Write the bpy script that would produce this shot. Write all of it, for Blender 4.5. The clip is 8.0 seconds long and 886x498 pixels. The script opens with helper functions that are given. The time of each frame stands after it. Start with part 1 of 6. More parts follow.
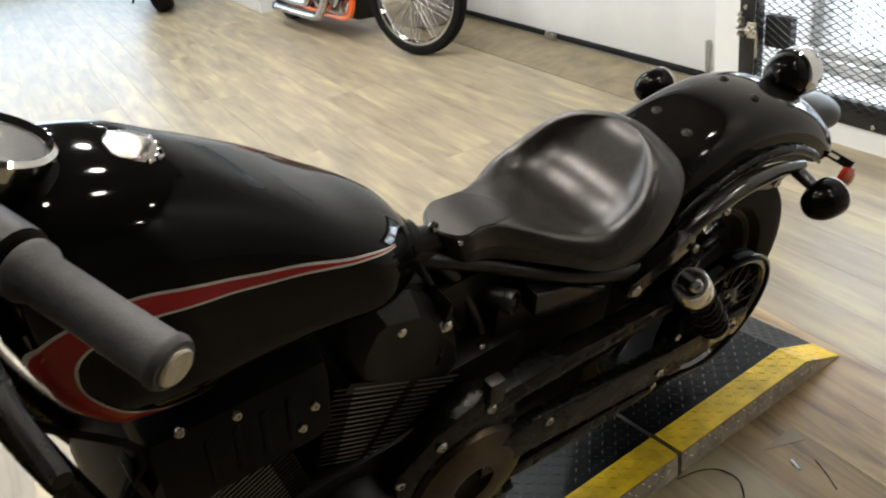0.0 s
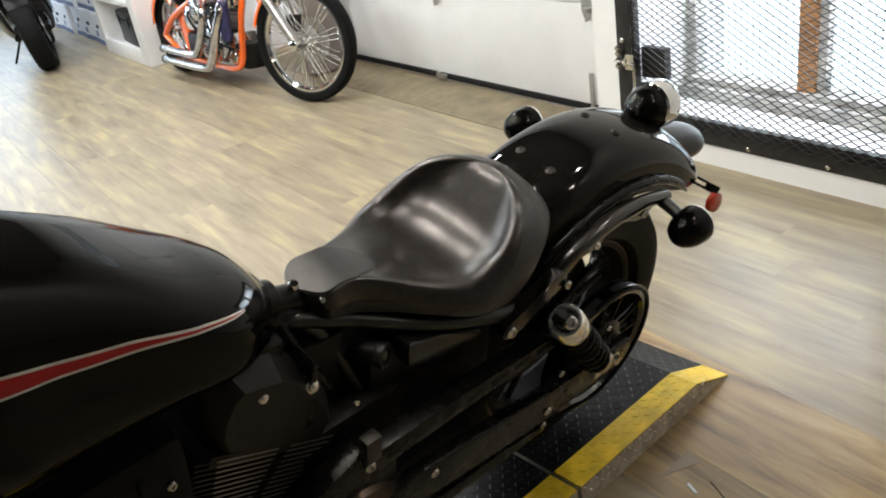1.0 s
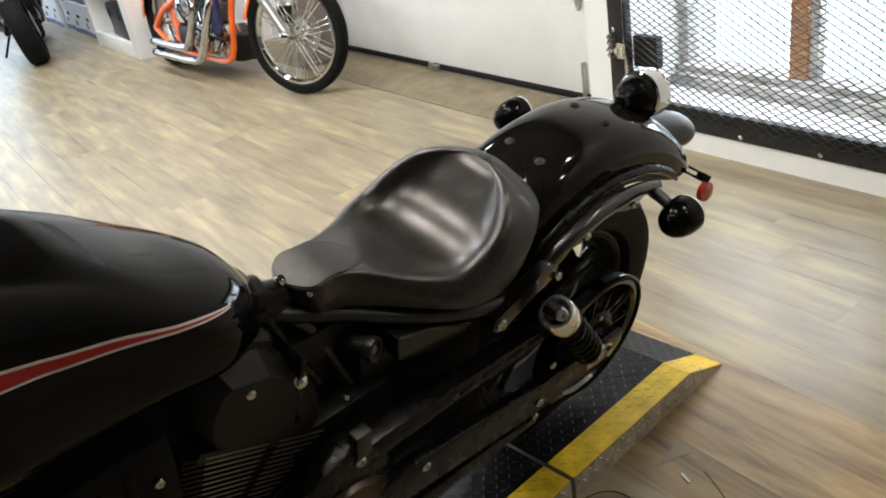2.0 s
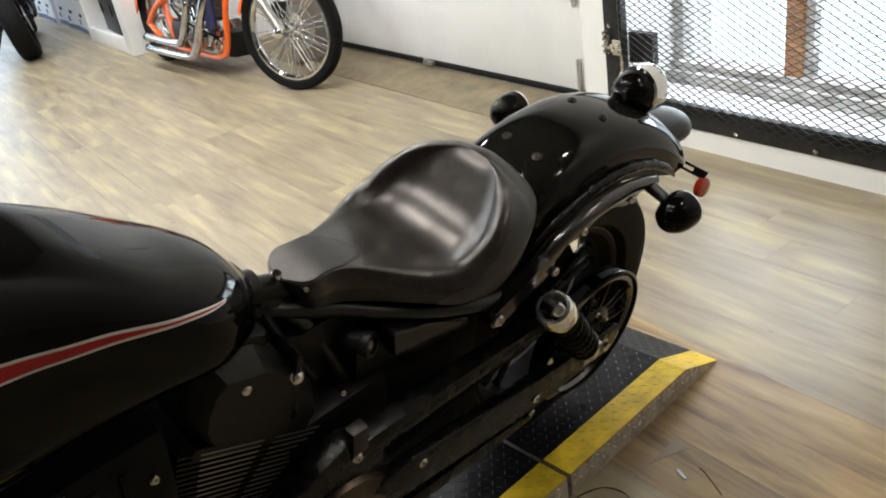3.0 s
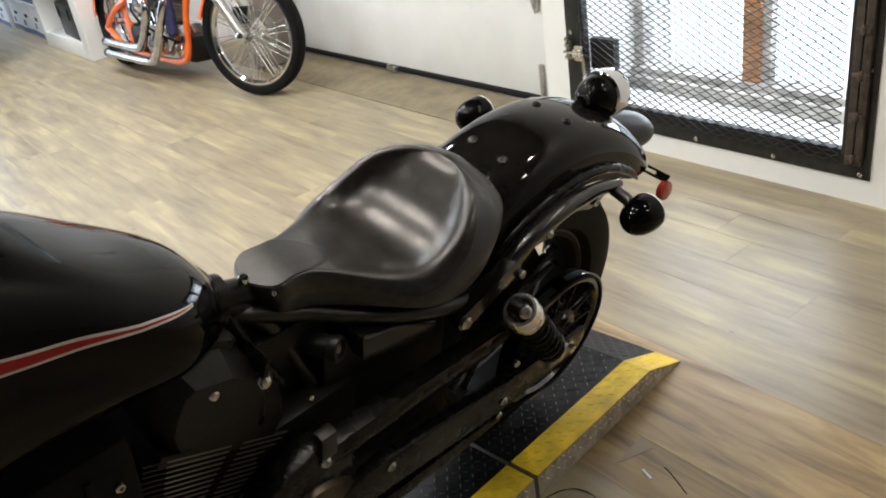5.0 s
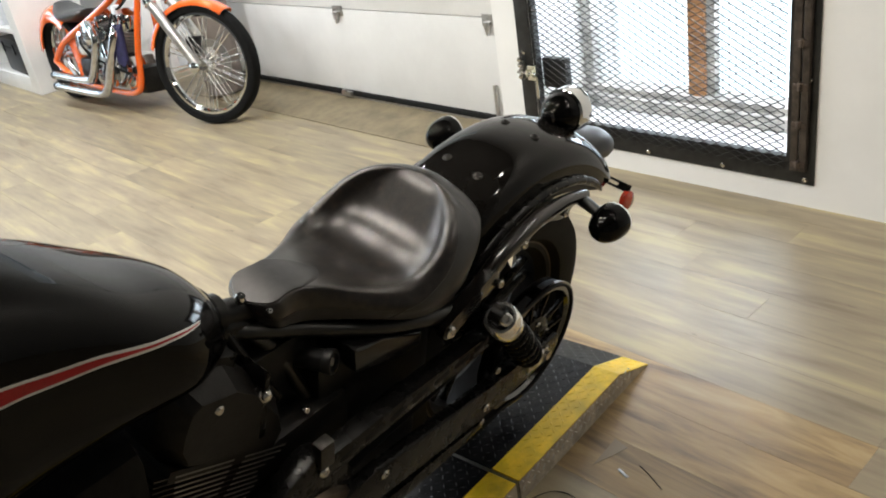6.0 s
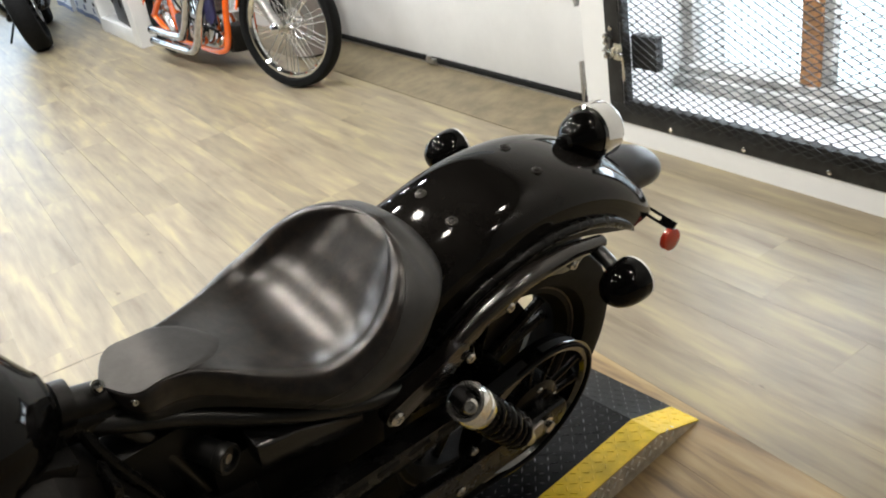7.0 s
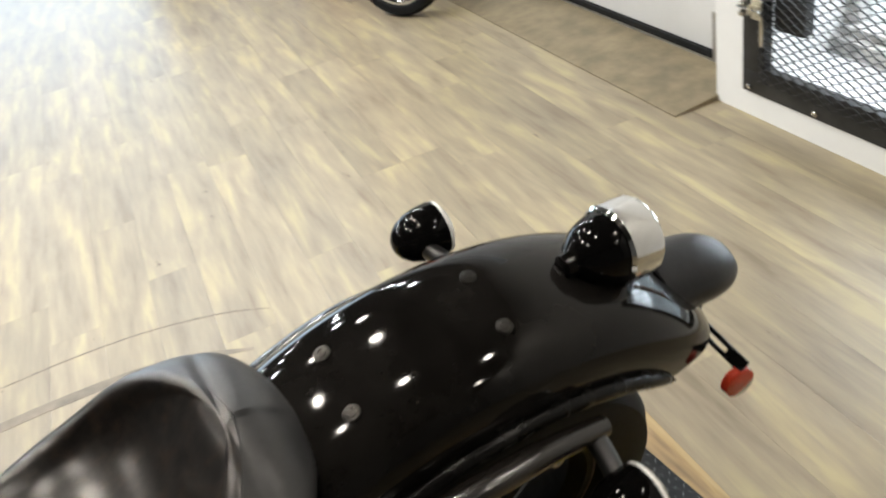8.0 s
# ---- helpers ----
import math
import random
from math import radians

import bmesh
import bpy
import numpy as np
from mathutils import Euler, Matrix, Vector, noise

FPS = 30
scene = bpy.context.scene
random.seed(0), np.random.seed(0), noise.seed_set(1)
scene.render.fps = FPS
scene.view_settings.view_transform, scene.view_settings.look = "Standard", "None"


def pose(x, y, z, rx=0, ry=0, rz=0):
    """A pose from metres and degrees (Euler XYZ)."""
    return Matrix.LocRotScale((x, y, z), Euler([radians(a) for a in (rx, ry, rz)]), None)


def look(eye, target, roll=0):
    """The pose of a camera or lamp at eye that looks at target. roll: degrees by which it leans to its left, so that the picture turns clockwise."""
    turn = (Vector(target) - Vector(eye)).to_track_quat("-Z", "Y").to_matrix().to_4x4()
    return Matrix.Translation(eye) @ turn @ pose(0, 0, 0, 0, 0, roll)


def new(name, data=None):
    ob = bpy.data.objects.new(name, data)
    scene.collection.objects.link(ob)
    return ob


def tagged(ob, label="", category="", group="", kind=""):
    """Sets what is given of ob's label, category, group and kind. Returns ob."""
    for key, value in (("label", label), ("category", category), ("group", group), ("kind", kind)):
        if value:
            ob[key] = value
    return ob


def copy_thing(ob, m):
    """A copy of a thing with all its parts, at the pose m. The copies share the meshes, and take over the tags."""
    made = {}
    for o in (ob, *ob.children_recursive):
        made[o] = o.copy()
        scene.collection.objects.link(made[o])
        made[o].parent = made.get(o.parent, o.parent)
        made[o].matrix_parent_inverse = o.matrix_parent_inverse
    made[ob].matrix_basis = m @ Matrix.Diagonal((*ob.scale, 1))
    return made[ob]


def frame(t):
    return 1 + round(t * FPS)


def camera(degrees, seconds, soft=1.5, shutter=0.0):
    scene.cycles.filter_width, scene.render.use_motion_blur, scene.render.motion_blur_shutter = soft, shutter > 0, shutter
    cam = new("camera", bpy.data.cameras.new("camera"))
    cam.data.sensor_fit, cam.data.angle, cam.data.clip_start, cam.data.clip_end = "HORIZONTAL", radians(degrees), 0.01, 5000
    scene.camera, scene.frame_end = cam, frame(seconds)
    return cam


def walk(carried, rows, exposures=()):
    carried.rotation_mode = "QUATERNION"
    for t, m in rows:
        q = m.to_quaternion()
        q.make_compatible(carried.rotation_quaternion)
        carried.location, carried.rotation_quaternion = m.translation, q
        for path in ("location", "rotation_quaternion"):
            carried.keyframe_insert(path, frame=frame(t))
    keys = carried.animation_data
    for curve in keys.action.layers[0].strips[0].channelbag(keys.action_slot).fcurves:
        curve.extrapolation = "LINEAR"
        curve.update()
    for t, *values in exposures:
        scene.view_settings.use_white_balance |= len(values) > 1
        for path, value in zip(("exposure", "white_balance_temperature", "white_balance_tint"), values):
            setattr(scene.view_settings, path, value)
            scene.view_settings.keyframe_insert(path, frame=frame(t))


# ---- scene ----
cam = camera(55.9, 8.0, soft=1.9, shutter=0.3)
PATH = [
    (0, (1.073, -1.53, 1.337), (-0.521, -0.782, 0.388), -8.7),
    (0.2, (1.079, -1.514, 1.332), (-0.507, -0.727, 0.402), -9.1),
    (0.5, (1.082, -1.488, 1.326), (-0.47, -0.663, 0.371), -9.7),
    (0.7, (1.08, -1.47, 1.329), (-0.459, -0.575, 0.417), -9.5),
    (1, (1.09, -1.447, 1.331), (-0.431, -0.507, 0.436), -9.8),
    (1.5, (1.098, -1.434, 1.332), (-0.411, -0.467, 0.444), -9.9),
    (2, (1.089, -1.434, 1.328), (-0.42, -0.494, 0.412), -10.3),
    (3.5, (1.081, -1.436, 1.32), (-0.408, -0.478, 0.391), -9.9),
    (4, (1.083, -1.434, 1.318), (-0.394, -0.464, 0.382), -10.0),
    (5.5, (1.081, -1.464, 1.328), (-0.342, -0.388, 0.424), -9.1),
    (6, (1.098, -1.514, 1.343), (-0.292, -0.388, 0.448), -9.8),
    (6.2, (1.089, -1.475, 1.335), (-0.337, -0.443, 0.386), -11.8),
    (6.5, (1.051, -1.335, 1.317), (-0.463, -0.401, 0.403), -11.4),
    (6.8, (1.03, -1.195, 1.325), (-0.523, -0.309, 0.429), -9.7),
    (7, (1.0, -1.129, 1.317), (-0.536, -0.268, 0.369), -10.8),
    (7.2, (0.952, -1.073, 1.322), (-0.623, -0.294, 0.367), -13.5),
    (7.5, (0.813, -0.938, 1.317), (-0.818, -0.287, 0.361), -10.0),
    (7.6, (0.771, -0.881, 1.321), (-0.825, -0.241, 0.299), -10.8),
    (7.8, (0.712, -0.768, 1.333), (-0.852, -0.167, 0.24), -11.1),
    (7.9, (0.693, -0.711, 1.324), (-0.883, -0.164, 0.22), -12.6),
    (8, (0.684, -0.654, 1.322), (-0.924, -0.183, 0.23), -13.3),
]
walk(cam, [(t, look(eye, target, roll)) for t, eye, target, roll in PATH])


# ---- world and lights ----
world = bpy.data.worlds.new("sky")
world.use_nodes = True
scene.world = world
wn = world.node_tree
sky = wn.nodes.new("ShaderNodeTexSky")
sky.sky_type = "NISHITA"
sky.sun_disc = False
sky.sun_elevation, sky.sun_rotation = radians(38), radians(200)
wn.nodes["Background"].inputs["Strength"].default_value = 0.12
wn.links.new(sky.outputs[0], wn.nodes["Background"].inputs["Color"])
sun = new("sun", bpy.data.lights.new("sun", "SUN"))
sun.data.energy, sun.data.angle, sun.data.color = 2.0, radians(8), (1, 0.96, 0.9)
sun.matrix_world = look((0, 0, 20), (4, -9, 8))
scene.view_settings.exposure = 0.0

CEILING = 2.75
# last two and the -6.6 row: unseen fill for right wall and far left
LAMPS = [(x, y) for x in (-6.6, -5.0, -3.6, -2.4) for y in (-3.3, -2.15, -1.0, 0.15)] + [(-1.6, -0.68), (-0.68, -0.65), (0.28, -0.6), (-1.3, -1.4), (-0.4, -1.58), (0.45, -1.5), (-0.7, -3.3), (0.85, 0.55), (2.2, 0.65)]


def area(name, m, w, h, watts, colour=(1, 1, 1)):
    ob = new(name, bpy.data.lights.new(name, "AREA"))
    ob.data.shape, ob.data.size, ob.data.size_y, ob.data.energy, ob.data.color = "RECTANGLE", w, h, watts, colour
    ob.matrix_world = m
    return ob


# ---- materials ----
def material(name, colour, rough=0.5, metal=0.0, coat=0.0, noise_scale=0.0, vary=0.2, rough_vary=0.0, bump=0.0, bump_scale=80.0, colour2=None, spec=0.5, ior=1.5):
    m = bpy.data.materials.new(name)
    m.use_nodes = True
    t = m.node_tree
    b = t.nodes["Principled BSDF"]
    b.inputs["Base Color"].default_value = (*colour, 1)
    b.inputs["Roughness"].default_value = rough
    b.inputs["Metallic"].default_value = metal
    b.inputs["Coat Weight"].default_value = coat
    b.inputs["Specular IOR Level"].default_value = spec
    b.inputs["IOR"].default_value = ior
    b.inputs["Coat Roughness"].default_value = 0.04
    co = t.nodes.new("ShaderNodeTexCoord").outputs["Object"]
    if noise_scale:
        n = t.nodes.new("ShaderNodeTexNoise")
        n.inputs["Scale"].default_value, n.inputs["Detail"].default_value, n.inputs["Roughness"].default_value = noise_scale, 6, 0.65
        t.links.new(co, n.inputs["Vector"])
        r = t.nodes.new("ShaderNodeValToRGB")
        r.color_ramp.elements[0].position, r.color_ramp.elements[1].position = 0.32, 0.7
        c2 = colour2 or tuple(min(1, c * (1 + vary) + 0.01 * vary) for c in colour)
        r.color_ramp.elements[0].color = (*[c * (1 - vary) for c in colour], 1)
        r.color_ramp.elements[1].color = (*c2, 1)
        t.links.new(n.outputs["Fac"], r.inputs["Fac"])
        t.links.new(r.outputs["Color"], b.inputs["Base Color"])
        if rough_vary:
            q = t.nodes.new("ShaderNodeMapRange")
            q.inputs["To Min"].default_value, q.inputs["To Max"].default_value = max(0.02, rough - rough_vary), min(1, rough + rough_vary)
            t.links.new(n.outputs["Fac"], q.inputs["Value"])
            t.links.new(q.outputs[0], b.inputs["Roughness"])
    if bump:
        n2 = t.nodes.new("ShaderNodeTexNoise")
        n2.inputs["Scale"].default_value, n2.inputs["Detail"].default_value = bump_scale, 4
        t.links.new(co, n2.inputs["Vector"])
        u = t.nodes.new("ShaderNodeBump")
        u.inputs["Strength"].default_value, u.inputs["Distance"].default_value = bump, 0.003
        t.links.new(n2.outputs["Fac"], u.inputs["Height"])
        t.links.new(u.outputs[0], b.inputs["Normal"])
    return m


def glowing(name, colour, strength):
    m = bpy.data.materials.new(name)
    m.use_nodes = True
    t = m.node_tree
    e = t.nodes.new("ShaderNodeEmission")
    e.inputs["Color"].default_value, e.inputs["Strength"].default_value = (*colour, 1), strength
    t.links.new(e.outputs[0], t.nodes["Material Output"].inputs["Surface"])
    return m


def plank_material(name, tones, swirl):
    """tones: dark, grey, mid and pale print of the boards; swirl: how far the figure wanders."""
    m = material(name, (0.3, 0.22, 0.12), 0.34, spec=0.75)
    t = m.node_tree
    b = t.nodes["Principled BSDF"]
    co = t.nodes.new("ShaderNodeTexCoord").outputs["Object"]
    both = t.nodes.new("ShaderNodeMath")
    both.operation = "ADD"
    t.links.new(t.nodes.new("ShaderNodeObjectInfo").outputs["Random"], both.inputs[0])
    t.links.new(t.nodes.new("ShaderNodeNewGeometry").outputs["Random Per Island"], both.inputs[1])
    wrap = t.nodes.new("ShaderNodeMath")
    wrap.operation = "FRACT"
    t.links.new(both.outputs[0], wrap.inputs[0])
    rnd = wrap.outputs[0]
    off = t.nodes.new("ShaderNodeVectorMath")
    off.operation = "MULTIPLY_ADD"
    off.inputs[1].default_value = (1, 1, 1)
    comb = t.nodes.new("ShaderNodeCombineXYZ")
    mul = t.nodes.new("ShaderNodeMath")
    mul.operation, mul.inputs[1].default_value = "MULTIPLY", 40.0
    t.links.new(rnd, mul.inputs[0])
    t.links.new(mul.outputs[0], comb.inputs["X"])
    t.links.new(mul.outputs[0], comb.inputs["Y"])
    t.links.new(co, off.inputs[0])
    t.links.new(comb.outputs[0], off.inputs[2])

    def noise_at(scale, stretch, detail, wander=0.0):
        mp = t.nodes.new("ShaderNodeMapping")
        mp.inputs["Scale"].default_value = stretch
        t.links.new(off.outputs[0], mp.inputs["Vector"])
        n = t.nodes.new("ShaderNodeTexNoise")
        n.inputs["Scale"].default_value, n.inputs["Detail"].default_value, n.inputs["Roughness"].default_value = scale, detail, 0.55
        n.inputs["Distortion"].default_value = wander
        t.links.new(mp.outputs[0], n.inputs["Vector"])
        return n.outputs["Fac"]

    blot, grain, knot = noise_at(3.0, (0.72, 4.5, 1), 5, swirl), noise_at(7.0, (0.5, 6, 1), 6), noise_at(9.0, (1.0, 2.2, 1), 3)
    r = t.nodes.new("ShaderNodeValToRGB")
    e = r.color_ramp.elements
    e[0].position, e[0].color = 0.34, (*tones[0], 1)
    e[1].position, e[1].color = 0.64, (*tones[3], 1)
    for p, c in ((0.43, tones[1]), (0.53, tones[2])):
        x = e.new(p)
        x.color = (*c, 1)
    mix = t.nodes.new("ShaderNodeMath")
    mix.operation, mix.inputs[1].default_value = "MULTIPLY_ADD", 0.22
    t.links.new(grain, mix.inputs[0])
    half = t.nodes.new("ShaderNodeMath")
    half.operation, half.inputs[1].default_value = "MULTIPLY", 0.78
    t.links.new(blot, half.inputs[0])
    t.links.new(half.outputs[0], mix.inputs[2])
    t.links.new(mix.outputs[0], r.inputs["Fac"])
    kr = t.nodes.new("ShaderNodeValToRGB")
    kr.color_ramp.elements[0].position, kr.color_ramp.elements[0].color = 0.22, (0.42, 0.36, 0.30, 1)
    kr.color_ramp.elements[1].position, kr.color_ramp.elements[1].color = 0.29, (1, 1, 1, 1)
    t.links.new(knot, kr.inputs["Fac"])
    mm = t.nodes.new("ShaderNodeMix")
    mm.data_type, mm.blend_type = "RGBA", "MULTIPLY"
    mm.inputs["Factor"].default_value = 1.0
    t.links.new(r.outputs["Color"], mm.inputs["A"])
    t.links.new(kr.outputs["Color"], mm.inputs["B"])
    hue = t.nodes.new("ShaderNodeHueSaturation")
    vr = t.nodes.new("ShaderNodeMapRange")
    vr.inputs["To Min"].default_value, vr.inputs["To Max"].default_value = 0.90, 1.09
    t.links.new(rnd, vr.inputs["Value"])
    t.links.new(vr.outputs[0], hue.inputs["Value"])
    t.links.new(mm.outputs["Result"], hue.inputs["Color"])
    t.links.new(hue.outputs[0], b.inputs["Base Color"])
    rr = t.nodes.new("ShaderNodeMapRange")
    rr.inputs["To Min"].default_value, rr.inputs["To Max"].default_value = 0.32, 0.50
    t.links.new(blot, rr.inputs["Value"])
    t.links.new(rr.outputs[0], b.inputs["Roughness"])
    u = t.nodes.new("ShaderNodeBump")
    u.inputs["Strength"].default_value, u.inputs["Distance"].default_value = 0.06, 0.002
    t.links.new(grain, u.inputs["Height"])
    t.links.new(u.outputs[0], b.inputs["Normal"])
    return m


M = dict(
    paint=material("black_gloss_paint", (0.0014, 0.0013, 0.0013), 0.06, spec=0.12, noise_scale=2.5, vary=0.3, rough_vary=0.012),
    red=material("red_paint", (0.30, 0.006, 0.010), 0.3, spec=0.3, noise_scale=400, vary=0.2),
    pin=material("pale_pinstripe", (0.55, 0.54, 0.51), 0.25, coat=0.3),
    satin=material("black_satin_metal", (0.0030, 0.0028, 0.0026), 0.27, spec=0.19, noise_scale=30, vary=0.3, rough_vary=0.08),
    engine=material("engine_black", (0.0060, 0.0050, 0.0042), 0.40, spec=0.24, noise_scale=60, vary=0.4, bump=0.15, bump_scale=300),
    plastic=material("black_plastic", (0.0036, 0.0035, 0.0034), 0.38, spec=0.24, noise_scale=150, vary=0.3, bump=0.1, bump_scale=500),
    leather=material("worn_leather", (0.0060, 0.0046, 0.0038), 0.3, spec=0.62, noise_scale=70, vary=0.9, rough_vary=0.08, bump=0.009, bump_scale=240),
    vinyl=material("seat_side_vinyl", (0.022, 0.022, 0.023), 0.42, spec=0.6, noise_scale=40, vary=0.3, bump=0.08, bump_scale=250),
    insert=material("seat_insert_vinyl", (0.025, 0.0245, 0.0245), 0.42, spec=0.42, noise_scale=60, vary=0.2, bump=0.06, bump_scale=250),
    rubber=material("rubber", (0.0028, 0.0028, 0.0028), 0.7, spec=0.16, noise_scale=40, vary=0.3, bump=0.2, bump_scale=200),
    grip=material("grip_rubber", (0.055, 0.055, 0.058), 0.62, noise_scale=90, vary=0.25, bump=0.15, bump_scale=400),
    chrome=material("chrome", (0.70, 0.70, 0.69), 0.07, metal=1.0, noise_scale=30, vary=0.05, rough_vary=0.02),
    # chrome darkened in its colour for the dark surroundings it should mirror
    dark_chrome=material("dimmed_chrome", (0.52, 0.51, 0.50), 0.13, metal=1.0, noise_scale=25, vary=0.25, rough_vary=0.05),
    cap=material("fluted_chrome", (0.36, 0.355, 0.345), 0.10, metal=1.0, bump=0.5, bump_scale=140),
    dull_bolt=material("dull_bolt", (0.05, 0.047, 0.044), 0.4, metal=0.9, noise_scale=200, vary=0.3),
    polish=material("polished_collar", (0.88, 0.87, 0.85), 0.15, metal=0.9, noise_scale=90, vary=0.1),
    strut=material("glossy_brown_black", (0.0085, 0.0068, 0.0055), 0.20, spec=0.75, noise_scale=10, vary=0.4, rough_vary=0.05),
    pulley=material("polished_black_pulley", (0.13, 0.13, 0.13), 0.14, metal=1.0, noise_scale=20, vary=0.3, rough_vary=0.04),
    side_plate=material("dull_plate_side", (0.40, 0.355, 0.290), 0.45, metal=0.1, noise_scale=30, vary=0.4, bump=0.1),
    bronze=material("worn_bronze_black", (0.055, 0.040, 0.026), 0.34, metal=0.7, noise_scale=12, vary=0.7, rough_vary=0.1),
    bin=material("grey_brown_bin", (0.24, 0.205, 0.185), 0.55, noise_scale=5, vary=0.15),
    bolt=material("zinc_bolt", (0.62, 0.60, 0.56), 0.26, metal=1.0, noise_scale=200, vary=0.2),
    alu=material("cast_aluminium", (0.50, 0.49, 0.47), 0.35, metal=1.0, noise_scale=60, vary=0.25, bump=0.1),
    fin=material("machined_fin_edge", (0.24, 0.23, 0.21), 0.4, metal=0.7),
    reflector=material("red_reflector", (0.42, 0.03, 0.012), 0.15, coat=1.0, noise_scale=500, vary=0.3),
    lens=material("pale_lens", (0.75, 0.75, 0.74), 0.12, coat=0.5),
    endcap=material("grip_end_cap", (0.58, 0.54, 0.42), 0.3, metal=0.5, noise_scale=120, vary=0.15),
    hood=material("matt_grey_plastic", (0.006, 0.0065, 0.008), 0.36, spec=0.35, noise_scale=60, vary=0.3, bump=0.08, bump_scale=300),
    matt=material("matt_black_cover", (0.0016, 0.0016, 0.0016), 0.55, spec=0.12, noise_scale=60, vary=0.4, bump=0.1, bump_scale=250),
    enamel=material("black_frame_enamel", (0.008, 0.008, 0.008), 0.33, spec=0.5, noise_scale=40, vary=0.3, rough_vary=0.06),
    smoke=material("smoked_plastic", (0.0045, 0.0045, 0.0047), 0.24, spec=0.5, noise_scale=8, vary=0.3),
    yellow=material("yellow_plate_paint", (0.72, 0.490, 0.012), 0.42, noise_scale=18, vary=0.25, rough_vary=0.1, bump=0.1),
    black_plate=material("black_plate_paint", (0.0055, 0.0057, 0.0062), 0.36, spec=0.16, noise_scale=22, vary=0.6, rough_vary=0.12, bump=0.1),
    worn_tread=material("worn_black_tread", (0.085, 0.085, 0.09), 0.32, metal=0.6, noise_scale=35, vary=0.8),
    silver_plate=material("bare_tread_plate", (0.80, 0.77, 0.71), 0.32, metal=0.3, noise_scale=30, vary=0.35, bump=0.1),
    board=material("plywood_board", (0.195, 0.155, 0.092), 0.5, noise_scale=9, vary=0.3, bump=0.1, bump_scale=40),
    wall=material("white_wall_paint", (0.84, 0.84, 0.825), 0.6, noise_scale=2.5, vary=0.04, bump=0.12, bump_scale=120),
    door=material("white_steel_door", (0.72, 0.72, 0.71), 0.42, noise_scale=3, vary=0.05, bump=0.05, bump_scale=60),
    ceiling=material("ceiling_dark", (0.032, 0.032, 0.032), 0.85, noise_scale=3, vary=0.2),
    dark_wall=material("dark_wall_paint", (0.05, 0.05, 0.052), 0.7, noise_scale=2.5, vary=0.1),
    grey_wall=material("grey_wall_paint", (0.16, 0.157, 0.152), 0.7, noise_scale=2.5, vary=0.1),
    cabinet=material("cabinet_white", (0.76, 0.76, 0.75), 0.4, noise_scale=4, vary=0.04),
    steel=material("dark_steel_frame", (0.032, 0.032, 0.031), 0.42, metal=0.6, noise_scale=14, vary=0.45, rough_vary=0.12, bump=0.15, bump_scale=120),
    brown_steel=material("brown_hinge_steel", (0.070, 0.056, 0.045), 0.5, metal=0.5, noise_scale=30, vary=0.5, bump=0.2, bump_scale=150),
    # fender black lifted towards brown, in place of the room's reflection
    fender_haze=material("fender_haze_paint", (0.0045, 0.0038, 0.0032), 0.065, spec=0.2, noise_scale=5, vary=0.6, rough_vary=0.025),
    mesh=material("expanded_steel", (0.035, 0.035, 0.036), 0.5, metal=0.5),
    rust=material("rusty_hinge", (0.075, 0.055, 0.042), 0.6, metal=0.3, noise_scale=40, vary=0.5),
    timber=material("orange_timber", (0.50, 0.23, 0.085), 0.55, noise_scale=14, vary=0.3, bump=0.2, bump_scale=60),
    grey_wood=material("weathered_sill", (0.56, 0.54, 0.51), 0.8, noise_scale=12, vary=0.45, bump=0.4, bump_scale=40),
    seal=material("black_seal", (0.006, 0.006, 0.006), 0.7, spec=0.25, noise_scale=30, vary=0.3),
    orange=material("orange_paint", (0.80, 0.125, 0.012), 0.18, coat=1.0, noise_scale=3, vary=0.06),
    cloth=material("blue_cloth", (0.010, 0.009, 0.055), 0.7, noise_scale=20, vary=0.4),
    box_white=material("white_carton", (0.74, 0.76, 0.80), 0.6, noise_scale=6, vary=0.08),
    box_blue=material("blue_carton_print", (0.10, 0.14, 0.26), 0.6, noise_scale=10, vary=0.2),
    toolbox=material("black_tool_case", (0.02, 0.02, 0.021), 0.45, noise_scale=20, vary=0.3),
    purple=material("purple_box", (0.12, 0.03, 0.22), 0.4),
    daylight=glowing("overexposed_daylight", (0.80, 0.91, 1.0), 3.2),
    lamp=glowing("lamp_glass", (1.0, 0.97, 0.92), 28.0),
    floor=plank_material("floor_vinyl", ((0.168, 0.128, 0.078), (0.226, 0.183, 0.121), (0.284, 0.232, 0.148), (0.376, 0.312, 0.170)), 0.3),
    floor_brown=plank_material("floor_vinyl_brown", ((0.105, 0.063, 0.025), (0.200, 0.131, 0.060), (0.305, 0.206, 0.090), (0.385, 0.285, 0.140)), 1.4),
    sub=material("underfloor", (0.05, 0.04, 0.03), 0.8, noise_scale=10),
    scuff=material("tyre_scuff", (0.19, 0.155, 0.112), 0.45, noise_scale=30, vary=0.4),
    scuff_pale=material("faint_scuff", (0.185, 0.150, 0.105), 0.42, noise_scale=9, vary=0.35),
    tape=material("clear_tape", (0.21, 0.165, 0.11), 0.3, coat=0.3),
)
lt = M["leather"].node_tree
# scuffed through to brown in patches, with a creased and pitted grain
lp = lt.nodes["Principled BSDF"]
lco = lt.nodes.new("ShaderNodeTexCoord").outputs["Object"]


